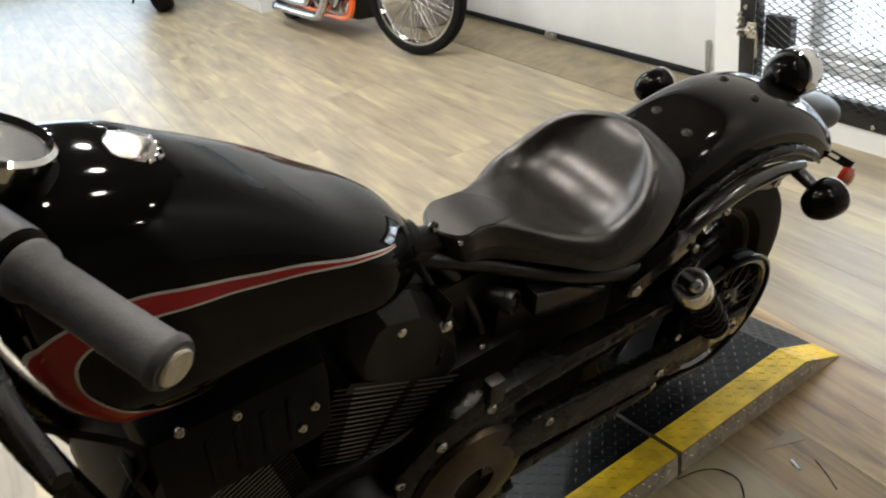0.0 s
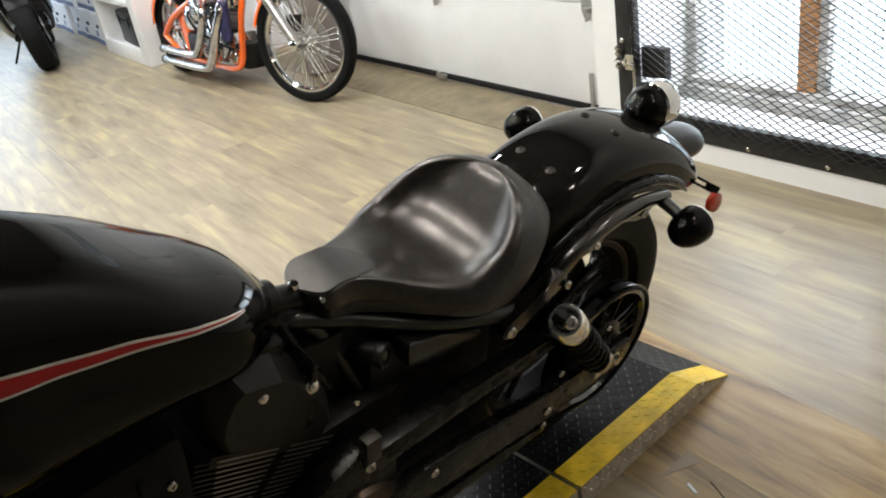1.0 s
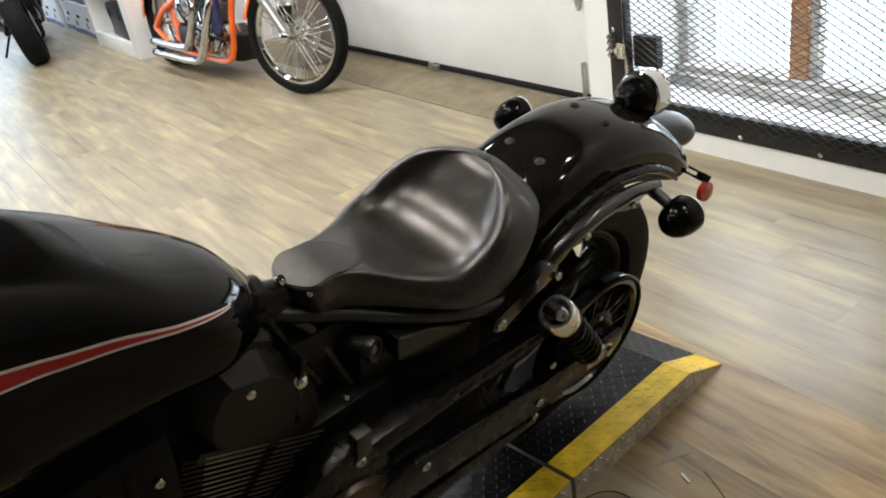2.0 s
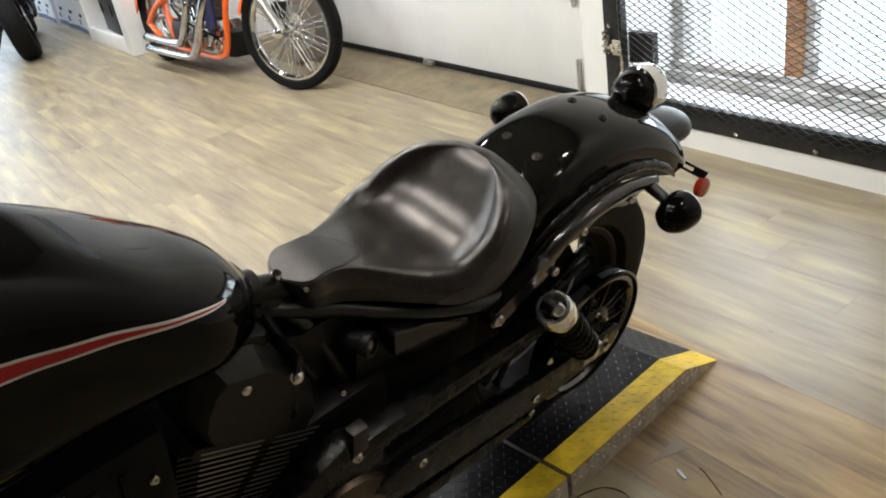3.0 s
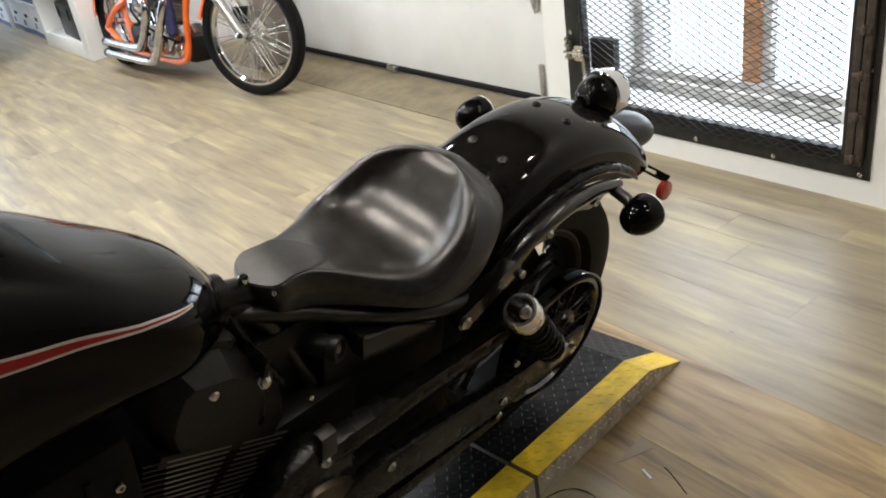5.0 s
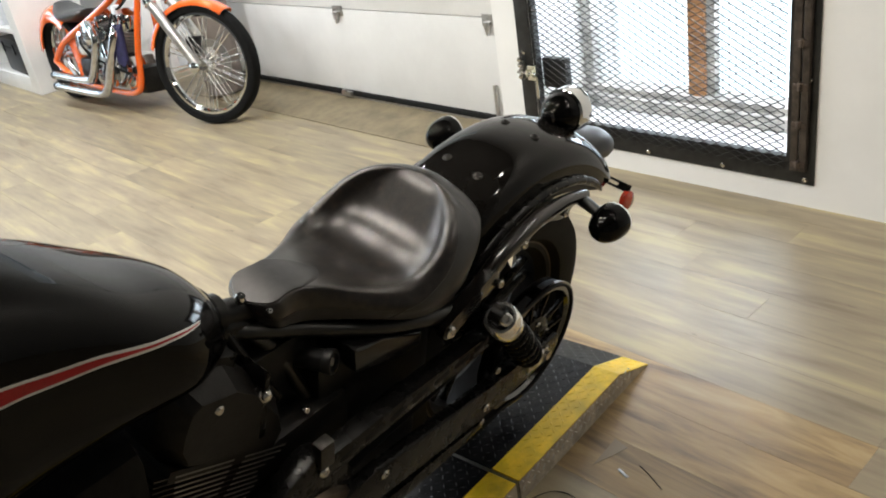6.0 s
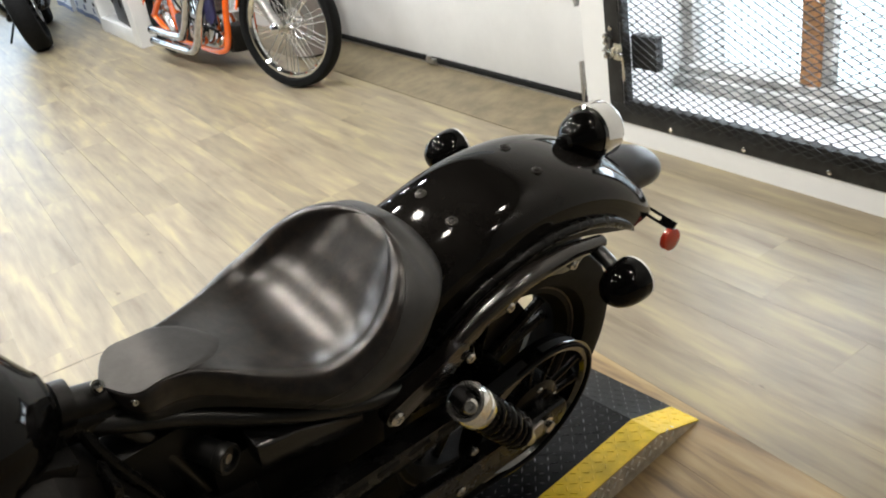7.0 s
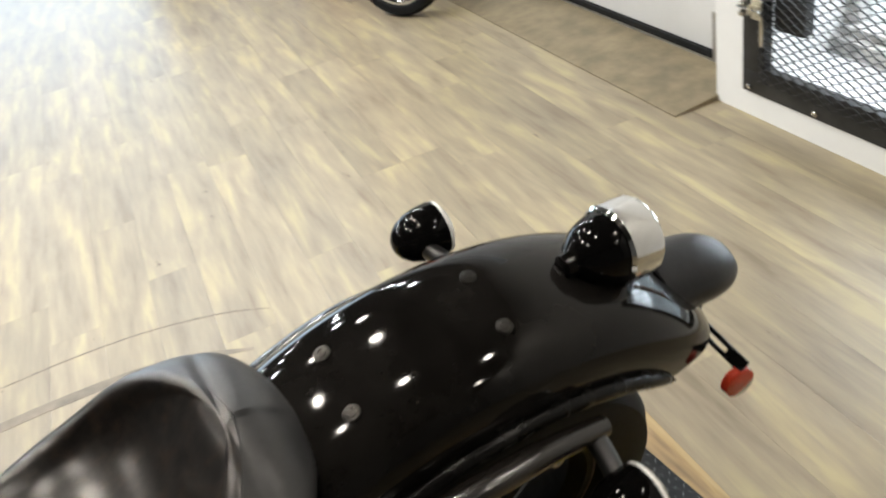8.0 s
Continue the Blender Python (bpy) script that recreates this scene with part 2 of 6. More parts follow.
def leather_noise(scale, detail, lo, hi, a, b):
    n = lt.nodes.new("ShaderNodeTexNoise")
    n.inputs["Scale"].default_value, n.inputs["Detail"].default_value, n.inputs["Roughness"].default_value = scale, detail, 0.7
    lt.links.new(lco, n.inputs["Vector"])
    q = lt.nodes.new("ShaderNodeMapRange")
    q.inputs["From Min"].default_value, q.inputs["From Max"].default_value = lo, hi
    q.inputs["To Min"].default_value, q.inputs["To Max"].default_value = a, b
    lt.links.new(n.outputs["Fac"], q.inputs["Value"])
    return q.outputs[0]


worn = lt.nodes.new("ShaderNodeMix")
worn.data_type = "RGBA"
lt.links.new(leather_noise(60, 9, 0.50, 0.70, 0.0, 1.0), worn.inputs[0])
lt.links.new(lp.inputs["Base Color"].links[0].from_socket, worn.inputs[6])
worn.inputs[7].default_value = (0.030, 0.020, 0.014, 1)
lt.links.new(worn.outputs[2], lp.inputs["Base Color"])
lt.links.new(leather_noise(45, 6, 0.20, 0.80, 0.265, 0.325), lp.inputs["Roughness"])
crease = lt.nodes.new("ShaderNodeBump")
crease.inputs["Strength"].default_value, crease.inputs["Distance"].default_value = 0.014, 0.0010
lt.links.new(leather_noise(120, 5, 0.0, 1.0, 0.0, 1.0), crease.inputs["Height"])
lt.links.new(lp.inputs["Normal"].links[0].from_socket, crease.inputs["Normal"])
lt.links.new(crease.outputs[0], lp.inputs["Normal"])
glass = material("window_glass", (0.9, 0.95, 0.95), 0.02)
glass.node_tree.nodes["Principled BSDF"].inputs["Transmission Weight"].default_value = 1.0


# ---- mesh building ----
def part(name, bm, mat, parent=None, label="", smooth=35):
    me = bpy.data.meshes.new(name)
    bmesh.ops.recalc_face_normals(bm, faces=bm.faces)
    bm.to_mesh(me)
    bm.free()
    me.materials.append(mat)
    if smooth:
        for p in me.polygons:
            p.use_smooth = True
        me.set_sharp_from_angle(angle=radians(smooth))
    ob = new(name, me)
    if parent:
        ob.parent = parent
    if label:
        ob["label"] = label
    return ob


def thing(name, m, label, category, group="", kind=""):
    e = new(name)
    e.empty_display_size = 0.1
    e.matrix_world = m
    return tagged(e, label, category, group, kind)


def box(bm, lo, hi, bevel=0.0, m=None):
    lo, hi = Vector(lo), Vector(hi)
    r = bmesh.ops.create_cube(bm, size=1.0, matrix=Matrix.Translation((lo + hi) / 2) @ Matrix.Diagonal((*(hi - lo), 1)))
    if bevel:
        es = list({e for v in r["verts"] for e in v.link_edges})
        r = bmesh.ops.bevel(bm, geom=es, offset=bevel, segments=2, affect="EDGES", profile=0.6)
    if m:
        bmesh.ops.transform(bm, matrix=m, verts=r["verts"])
    return bm


def slab(lo, hi, bevel=0.0, m=None):
    return box(bmesh.new(), lo, hi, bevel, m)


def loft(rings, closed=True, caps=True, bm=None):
    bm = bm or bmesh.new()
    vs = [[bm.verts.new(p) for p in r] for r in rings]
    n = len(rings[0])
    for a, b in zip(vs, vs[1:]):
        for i in range(n if closed else n - 1):
            j = (i + 1) % n
            bm.faces.new((a[i], a[j], b[j], b[i]))
    if caps and closed:
        bm.faces.new(list(reversed(vs[0])))
        bm.faces.new(vs[-1])
    return bm


def basis(d):
    d = Vector(d).normalized()
    a = d.orthogonal().normalized()
    return d, a, d.cross(a)


def path_points(pts, steps=6):
    """A smooth line through the points."""
    p = [Vector(q) for q in pts]
    if len(p) < 3 or steps < 2:
        return p
    p = [2 * p[0] - p[1]] + p + [2 * p[-1] - p[-2]]
    out = []
    for i in range(1, len(p) - 2):
        for k in range(steps):
            s = k / steps
            out.append(0.5 * (2 * p[i] + (p[i + 1] - p[i - 1]) * s + (2 * p[i - 1] - 5 * p[i] + 4 * p[i + 1] - p[i + 2]) * s * s + (3 * p[i] - p[i - 1] - 3 * p[i + 1] + p[i + 2]) * s ** 3))
    return out + [p[-2]]


def tube(pts, r, n=12, steps=6, bm=None, flat=1.0):
    p = path_points(pts, steps)
    rad = r if callable(r) else (lambda s: r)
    rings, a = [], None
    for i, q in enumerate(p):
        d = (p[min(i + 1, len(p) - 1)] - p[max(i - 1, 0)]).normalized()
        a = d.orthogonal().normalized() if a is None else (a - d * a.dot(d)).normalized()
        b = d.cross(a)
        k = rad(i / (len(p) - 1))
        rings.append([q + k * (math.cos(t) * a + flat * math.sin(t) * b) for t in (2 * math.pi * j / n for j in range(n))])
    return loft(rings, bm=bm)


def lathe(profile, at=(0, 0, 0), axis=(0, 0, 1), n=32, bm=None):
    """profile: (distance along the axis, radius)."""
    d, a, b = basis(axis)
    at = Vector(at)
    rings = [[at + d * s + max(r, 0.0004) * (math.cos(t) * a + math.sin(t) * b) for t in (2 * math.pi * j / n for j in range(n))] for s, r in profile]
    return loft(rings, bm=bm)


def ring_profile(at, axis, pts, n=48, bm=None):
    """A closed section (axial, radius) turned about the axis."""
    bm = bm or bmesh.new()
    d, a, b = basis(axis)
    at = Vector(at)
    rows = []
    for j in range(n):
        t = 2 * math.pi * j / n
        rows.append([bm.verts.new(at + d * s + r * (math.cos(t) * a + math.sin(t) * b)) for s, r in pts])
    m = len(pts)
    for j in range(n):
        p, q = rows[j], rows[(j + 1) % n]
        for i in range(m):
            k = (i + 1) % m
            bm.faces.new((p[i], p[k], q[k], q[i]))
    return bm


def prism(outline, v0, v1, bevel=0.0):
    """An outline in (x, z) made solid from y = v0 to v1."""
    bm = bmesh.new()
    a = [bm.verts.new((x, v0, z)) for x, z in outline]
    b = [bm.verts.new((x, v1, z)) for x, z in outline]
    bm.faces.new(a), bm.faces.new(list(reversed(b)))
    n = len(a)
    for i in range(n):
        bm.faces.new((a[i], b[i], b[(i + 1) % n], a[(i + 1) % n]))
    if bevel:
        bmesh.ops.bevel(bm, geom=bm.edges[:], offset=bevel, segments=2, affect="EDGES", profile=0.6)
    return bm


def along(x, xs, ys):
    """A smooth curve through (xs, ys), at x."""
    x = min(max(x, xs[0]), xs[-1])
    i = max(k for k in range(len(xs) - 1) if xs[k] <= x)
    h = xs[i + 1] - xs[i]

    def slope(k):
        if k == 0 or k == len(xs) - 1:
            k = min(max(k, 1), len(xs) - 1)
            return (ys[k] - ys[k - 1]) / (xs[k] - xs[k - 1])
        a, b = (ys[k] - ys[k - 1]) / (xs[k] - xs[k - 1]), (ys[k + 1] - ys[k]) / (xs[k + 1] - xs[k])
        return 0 if a * b <= 0 else 2 * a * b / (a + b)

    s = (x - xs[i]) / h
    return (2 * s ** 3 - 3 * s * s + 1) * ys[i] + (s ** 3 - 2 * s * s + s) * h * slope(i) + (3 * s * s - 2 * s ** 3) * ys[i + 1] + (s ** 3 - s * s) * h * slope(i + 1)


def bolt_head(at, axis, r=0.008, h=0.006):
    return lathe([(-0.004, r * 0.8), (0, r), (h * 0.6, r), (h, r * 0.72), (h, r * 0.42), (h * 0.5, r * 0.38)], at, axis, 16)

# ---- the room ----
WALL_Y, DOOR_Y = 1.05, 1.20
X0, X1, Y0 = -10.5, 3.6, -5.2


def setting(name, bm, mat, label, category="", smooth=0):
    return tagged(part(name, bm, mat, None, "", smooth), label, category or name.split("_")[0], "", "structure")


floor = setting("floor", slab((X0, Y0, -0.12), (X1, 1.6, -0.012)), M["sub"], "vinyl plank floor in weathered tan and grey oak", "floor")
setting("ceiling", slab((X0, Y0, CEILING), (X1, 1.6, CEILING + 0.1)), M["ceiling"], "dark painted ceiling over the showroom", "ceiling")
# cage bay: pier, apron under the opening, right part, lintel
OX0, OX1, OZ0, OZ1 = -1.25, -0.13, 0.148, 1.0
bm = bmesh.new()
box(bm, (-1.47, WALL_Y, 0), (OX0, 1.62, CEILING))
box(bm, (OX1, WALL_Y, 0), (X1, 1.62, CEILING))
box(bm, (OX0, WALL_Y, 0), (OX1, 1.62, OZ0))
box(bm, (OX0, WALL_Y, OZ1), (OX1, 1.62, CEILING))
setting("wall_north", bm, M["wall"], "white painted wall round the caged window", "wall")
bm = bmesh.new()
box(bm, (-4.9, 1.15, 2.3), (-1.47, 1.5, CEILING))
box(bm, (X0, 1.15, 0), (-4.9, 1.5, CEILING))
setting("wall_garage", bm, M["wall"], "white painted wall above and beside the garage door", "wall")
# unseen walls, toned to suit the reflections in the black paint
setting("wall_east", slab((X1, Y0, 0), (X1 + 0.2, 1.5, CEILING)), M["grey_wall"], "unseen grey end wall", "wall")
setting("wall_south", slab((X0, Y0 - 0.2, 0), (X1, Y0, CEILING)), M["dark_wall"], "unseen dark side wall", "wall")
# shop window end
bm = bmesh.new()
box(bm, (X0 - 0.2, Y0, 0), (X0, -4.2, CEILING))
box(bm, (X0 - 0.2, 0.4, 0), (X0, 1.5, CEILING))
box(bm, (X0 - 0.2, -4.2, 0), (X0, 0.4, 0.5))
box(bm, (X0 - 0.2, -4.2, 2.4), (X0, 0.4, CEILING))
setting("wall_west", bm, M["wall"], "white end wall with a wide shop window", "wall")
area("shop_window_light", look((X0 - 0.1, -1.9, 1.45), (0, -1.9, 1.2)), 4.5, 1.85, 128, (0.68, 0.84, 1.0))


def garage_door():
    d = thing("garage_door", pose(0, 0, 0), "white steel sectional garage door with a black bottom seal", "garage door", kind="structure")
    for k in range(4):
        lo = 0.074 if k == 0 else 0.542 + (k - 1) * 0.533
        hi = 0.538 if k == 0 else lo + 0.529
        bm = slab((-4.85, DOOR_Y, lo), (-1.48, DOOR_Y + 0.045, hi), 0.004)
        part("door_section", bm, M["door"], d)
        for x in (-4.7, -2.805, -1.64):
            if k < 3:
                bm = slab((x - 0.045, DOOR_Y - 0.006, hi - 0.035), (x + 0.045, DOOR_Y - 0.001, hi + 0.02), 0.002)
                hinge = part("hinge", bm, M["alu"], d, "bent steel hinge plate")
                bm = prism([(x - 0.022, hi - 0.012), (x + 0.022, hi - 0.012), (x, hi - 0.075)], DOOR_Y - 0.03, DOOR_Y - 0.006, 0.002)
                part("hinge_leaf", bm, M["alu"], hinge)
    part("bottom_seal", slab((-4.85, DOOR_Y - 0.012, 0.044), (-1.48, DOOR_Y + 0.05, 0.072), 0.006), M["seal"], d, "black rubber bottom seal")
    part("sill_strip", slab((-4.85, DOOR_Y - 0.010, 0.035), (-1.48, DOOR_Y + 0.05, 0.0435)), M["alu"], d, "thin bare metal strip under the seal")
    b = part("floor_latch", slab((-2.885, DOOR_Y - 0.035, 0.050), (-2.80, DOOR_Y - 0.013, 0.075), 0.003), M["alu"], d, "small zinc floor latch")
    part("latch_tab", slab((-2.86, DOOR_Y - 0.045, 0.072), (-2.825, DOOR_Y - 0.03, 0.092), 0.002), M["alu"], b)
    part("corner_bracket", slab((-1.655, DOOR_Y - 0.02, 0.05), (-1.637, DOOR_Y - 0.005, 0.228), 0.002), M["alu"], d, "grey steel corner bracket")
    return d


garage_door()
# sloping plywood threshold in front of the garage door
bm = bmesh.new()
prof = [(0.872, 0.001), (0.872, 0.004), (1.19, 0.034), (1.26, 0.034), (1.26, 0.002)]
loft([[(x, y, z) for y, z in prof] for x in (-4.9, -3.2, -1.462)], bm=bm)
tagged(part("threshold_board", bm, M["board"], None, "", 0), "brown plywood board sloping up to the garage door", "board", "", "structure")


def cage():
    c = thing("window_cage", pose(0, 0, 0), "black steel security cage of expanded metal over the window", "security cage", kind="structure")
    y0, y1 = WALL_Y - 0.006, WALL_Y - 0.001
    zt = 1.065
    part("frame_rail", slab((-1.335, y0, 0.085), (-0.055, y1, 0.158), 0.001), M["steel"], c)
    part("frame_rail", slab((-1.335, y0, zt - 0.07), (-0.055, y1, zt), 0.001), M["steel"], c)
    part("frame_stile", slab((-1.335, y0, 0.158), (-1.262, y1, zt - 0.07), 0.001), M["steel"], c)
    part("frame_stile", slab((-0.078, y0, 0.158), (-0.055, y1, zt - 0.07), 0.001), M["steel"], c)
    # leaf frame of angle iron set in the opening
    for lo, hi in (((-1.25, WALL_Y - 0.012, 0.16), (-1.235, WALL_Y + 0.02, 0.98)), ((-0.15, WALL_Y - 0.012, 0.16), (-0.135, WALL_Y + 0.02, 0.98)), ((-1.235, WALL_Y - 0.01, 0.16), (-0.15, WALL_Y + 0.02, 0.178)), ((-1.235, WALL_Y - 0.01, 0.962), (-0.15, WALL_Y + 0.02, 0.98))):
        part("leaf_bar", slab(lo, hi, 0.001), M["steel"], c)
    part("hinge_bar", slab((-0.134, WALL_Y - 0.022, 0.135), (-0.108, WALL_Y - 0.0125, 1.0), 0.002), M["brown_steel"], c, "rusty brown flat hinge bar")
    part("hinge_bar", slab((-0.103, WALL_Y - 0.022, 0.135), (-0.079, WALL_Y - 0.001, 1.0), 0.002), M["brown_steel"], c)
    part("hinge_gap", slab((-0.108, WALL_Y - 0.012, 0.135), (-0.103, WALL_Y - 0.008, 1.0), 0.0), M["seal"], c)
    for z in (0.16, 0.30, 0.43, 0.57, 0.72, 0.88):
        part("hinge_knuckle", lathe([(-0.014, 0.006), (-0.012, 0.0095), (0.012, 0.0095), (0.014, 0.006)], (-0.1055, WALL_Y - 0.024, z), (0, 0, 1), 12), M["rust"], c)
        part("hinge_strap", slab((-0.130, WALL_Y - 0.027, z - 0.009), (-0.083, WALL_Y - 0.0215, z + 0.009), 0.002), M["rust"], c)
    for x in (-1.305, -1.025, -0.704, -0.388, -0.085):
        part("bolt", bolt_head((x, y0, 0.103), (0, -1, 0), 0.0095, 0.007), M["bolt"], c)
        part("bolt", bolt_head((x, y0, zt - 0.035), (0, -1, 0), 0.0095, 0.007), M["bolt"], c)
    for z in (0.45, 0.80):
        for x in (-1.305, -0.083):
            part("bolt", bolt_head((x, y0, z), (0, -1, 0), 0.0095, 0.007), M["bolt"], c)
    # expanded metal: zigzag strands, every other one shifted by half a diamond
    px, pz, w, deep = 0.050, 0.0138, 0.0017, 0.004
    nx, nz = int(1.12 / (px / 2)), int(0.84 / pz)
    strands = []
    for shift in (0, 1):
        bm = bmesh.new()
        pts = [(-1.258 + i * px / 2, WALL_Y - 0.018, (0.5 if (i + shift) % 2 else -0.5) * (pz - 2 * w)) for i in range(nx + 1)]
        edge = [[bm.verts.new((x, y + dy, z + dz)) for x, y, z in pts] for dy, dz in ((0, -w), (0, w), (deep, w), (deep, -w))]
        for i in range(nx):
            for p, q in zip(edge, edge[1:] + edge[:1]):
                bm.faces.new((p[i], q[i], q[i + 1], p[i + 1]))
        me = bpy.data.meshes.new("mesh_strand")
        bm.to_mesh(me)
        bm.free()
        me.materials.append(M["mesh"])
        strands.append(me)
    for k in range(nz):
        ob = new("mesh_strand", strands[k % 2])
        ob.parent = c
        ob.location = (0, 0, 0.140 + k * pz)
    lock = part("lock_plate", slab((-1.232, WALL_Y + 0.022, 0.300), (-1.112, WALL_Y + 0.06, 0.425), 0.003), M["steel"], c, "dark steel lock box behind the mesh")
    hasp = part("hasp", slab((-1.326, WALL_Y - 0.022, 0.338), (-1.300, WALL_Y - 0.0065, 0.412), 0.004), M["alu"], c, "zinc slide bolt with a bent handle")
    for z in (0.350, 0.374, 0.400, 0.424):
        part("hasp_boss", lathe([(0.0, 0.012), (0.010, 0.012), (0.016, 0.008), (0.018, 0.001)], (-1.314, WALL_Y - 0.020, z), (0, -1, 0), 14), M["bolt"], hasp)
    part("hasp_plate", slab((-1.278, WALL_Y - 0.026, 0.338), (-1.236, WALL_Y - 0.019, 0.400), 0.003), M["endcap"], hasp, "pale zinc guide plate")
    for x in (-1.270, -1.244):
        part("hasp_guide", slab((x - 0.006, WALL_Y - 0.040, 0.356), (x + 0.006, WALL_Y - 0.026, 0.386), 0.003), M["endcap"], hasp)
    part("hasp_handle", tube([(-1.325, WALL_Y - 0.034, 0.371), (-1.26, WALL_Y - 0.034, 0.371), (-1.226, WALL_Y - 0.036, 0.371), (-1.216, WALL_Y - 0.040, 0.358), (-1.216, WALL_Y - 0.04, 0.272)], 0.0058, 8, 4), M["bolt"], hasp)
    return c


cage()


def window():
    w = thing("window_1", pose(0, 0, 0), "old timber window with an orange post, bright daylight outside", "window", kind="structure")
    y = 1.36
    part("window_sill", slab((-1.249, y - 0.055, 0.1485), (-0.131, y + 0.12, 0.200), 0.006), M["grey_wood"], w, "dirty weathered grey sill")
    part("sill_board", slab((-1.249, y - 0.02, 0.2005), (-0.131, y + 0.10, 0.228), 0.004), M["grey_wood"], w)
    part("mullion", slab((-0.724, y, 0.20), (-0.651, y + 0.06, 0.999), 0.004), M["timber"], w, "bare orange timber post")
    part("mullion_side", slab((-0.649, y + 0.012, 0.229), (-0.613, y + 0.055, 0.999), 0.003), M["grey_wood"], w, "weathered grey sash edge")
    part("window_frame", slab((-1.249, y + 0.005, 0.229), (-1.198, y + 0.07, 0.999), 0.004), M["grey_wood"], w)
    part("window_frame", slab((-0.20, y + 0.005, 0.229), (-0.131, y + 0.07, 0.999), 0.004), M["grey_wood"], w)
    for lo, hi in ((-1.198, -0.724), (-0.613, -0.20)):
        g = part("pane", slab((lo, y + 0.04, 0.229), (hi, y + 0.044, 0.999)), glass, w, "", 0)
        g.visible_shadow = False
    return w


window()
setting("backdrop", slab((-4.2, 2.6, -0.6), (1.6, 2.62, 3.2)), M["daylight"], "overexposed white daylight outside the window", "daylight")
area("window_light", look((-0.69, 1.47, 0.835), (-0.69, -1, -0.2)), 1.0, 0.27, 14, (0.84, 0.91, 1.0))

# ---- ceiling lamps, added fill ones among them ----
lamp_body = new("ceiling_lamp")
tagged(lamp_body, "round white ceiling lamp with a bright glass", "ceiling lamp", "ceiling lamps")
part("lamp_rim", ring_profile((0, 0, 0), (0, 0, 1), [(0.0, 0.10), (-0.018, 0.10), (-0.022, 0.09), (-0.004, 0.082), (0.0, 0.082)], 28), M["cabinet"], lamp_body)
part("lamp_glass", lathe([(-0.012, 0.004), (-0.012, 0.07), (-0.004, 0.081)], (0, 0, 0), (0, 0, 1), 24), M["lamp"], lamp_body)
for i, (x, y) in enumerate(LAMPS):
    if i == 0:
        lamp_body.matrix_world = pose(x, y, CEILING)
    else:
        copy_thing(lamp_body, pose(x, y, CEILING))
    sp = new("lamp_light", bpy.data.lights.new("lamp_light", "AREA"))
    sp.data.shape, sp.data.size, sp.data.energy, sp.data.color = "DISK", 0.13, (8 if x > 0 and y > 0 else 6.5 if x > 0 else 11 if x > -2 else 18), ((1.0, 0.91, 0.78) if x > -2 else (0.95, 0.985, 1.0))
    sp.location = (x, y, CEILING - 0.03)

# ---- tread plate platform ----
A = radians(6.5)
PLAT = pose(0, 0, 0, 0, 0, -90 + 6.5)  # x runs along the platform towards the front of the motorcycle, y to its edge
PH = 0.06


def tread(bm, lo, hi, height, step=0.0195, length=0.0165, width=0.0036, tall=0.0011, edge=0.003):
    """Raised lozenges on a plate: alternate directions, lens-shaped."""
    nx, ny = int((hi[0] - lo[0]) / step), int((hi[1] - lo[1]) / step)
    for i in range(nx + 1):
        for j in range(ny + 1):
            cx, cy = lo[0] + (i + 0.5) * step, lo[1] + (j + 0.5) * step
            a = radians(45 if (i + j) % 2 else -45)
            d, s = Vector((math.cos(a), math.sin(a))), Vector((-math.sin(a), math.cos(a)))
            ends = [Vector((cx, cy)) + d * k * length / 2 for k in (-1, 1)]
            mid = [Vector((cx, cy)) + s * k * width / 2 for k in (-1, 1)]
            if any(not (lo[0] + edge < p.x < hi[0] - edge and lo[1] + edge < p.y < hi[1] - edge) for p in ends + mid):
                continue
            base = [bm.verts.new((p.x, p.y, height(p.x, p.y))) for p in (ends[0], mid[0], ends[1], mid[1])]
            top = [bm.verts.new((p.x, p.y, height(p.x, p.y) + tall)) for p in (Vector((cx, cy)) - d * length * 0.27, Vector((cx, cy)) + d * length * 0.27)]
            bm.faces.new((base[0], base[1], top[1], top[0]))
            bm.faces.new((base[1], base[2], top[1]))
            bm.faces.new((base[2], base[3], top[0], top[1]))
            bm.faces.new((base[3], base[0], top[0]))


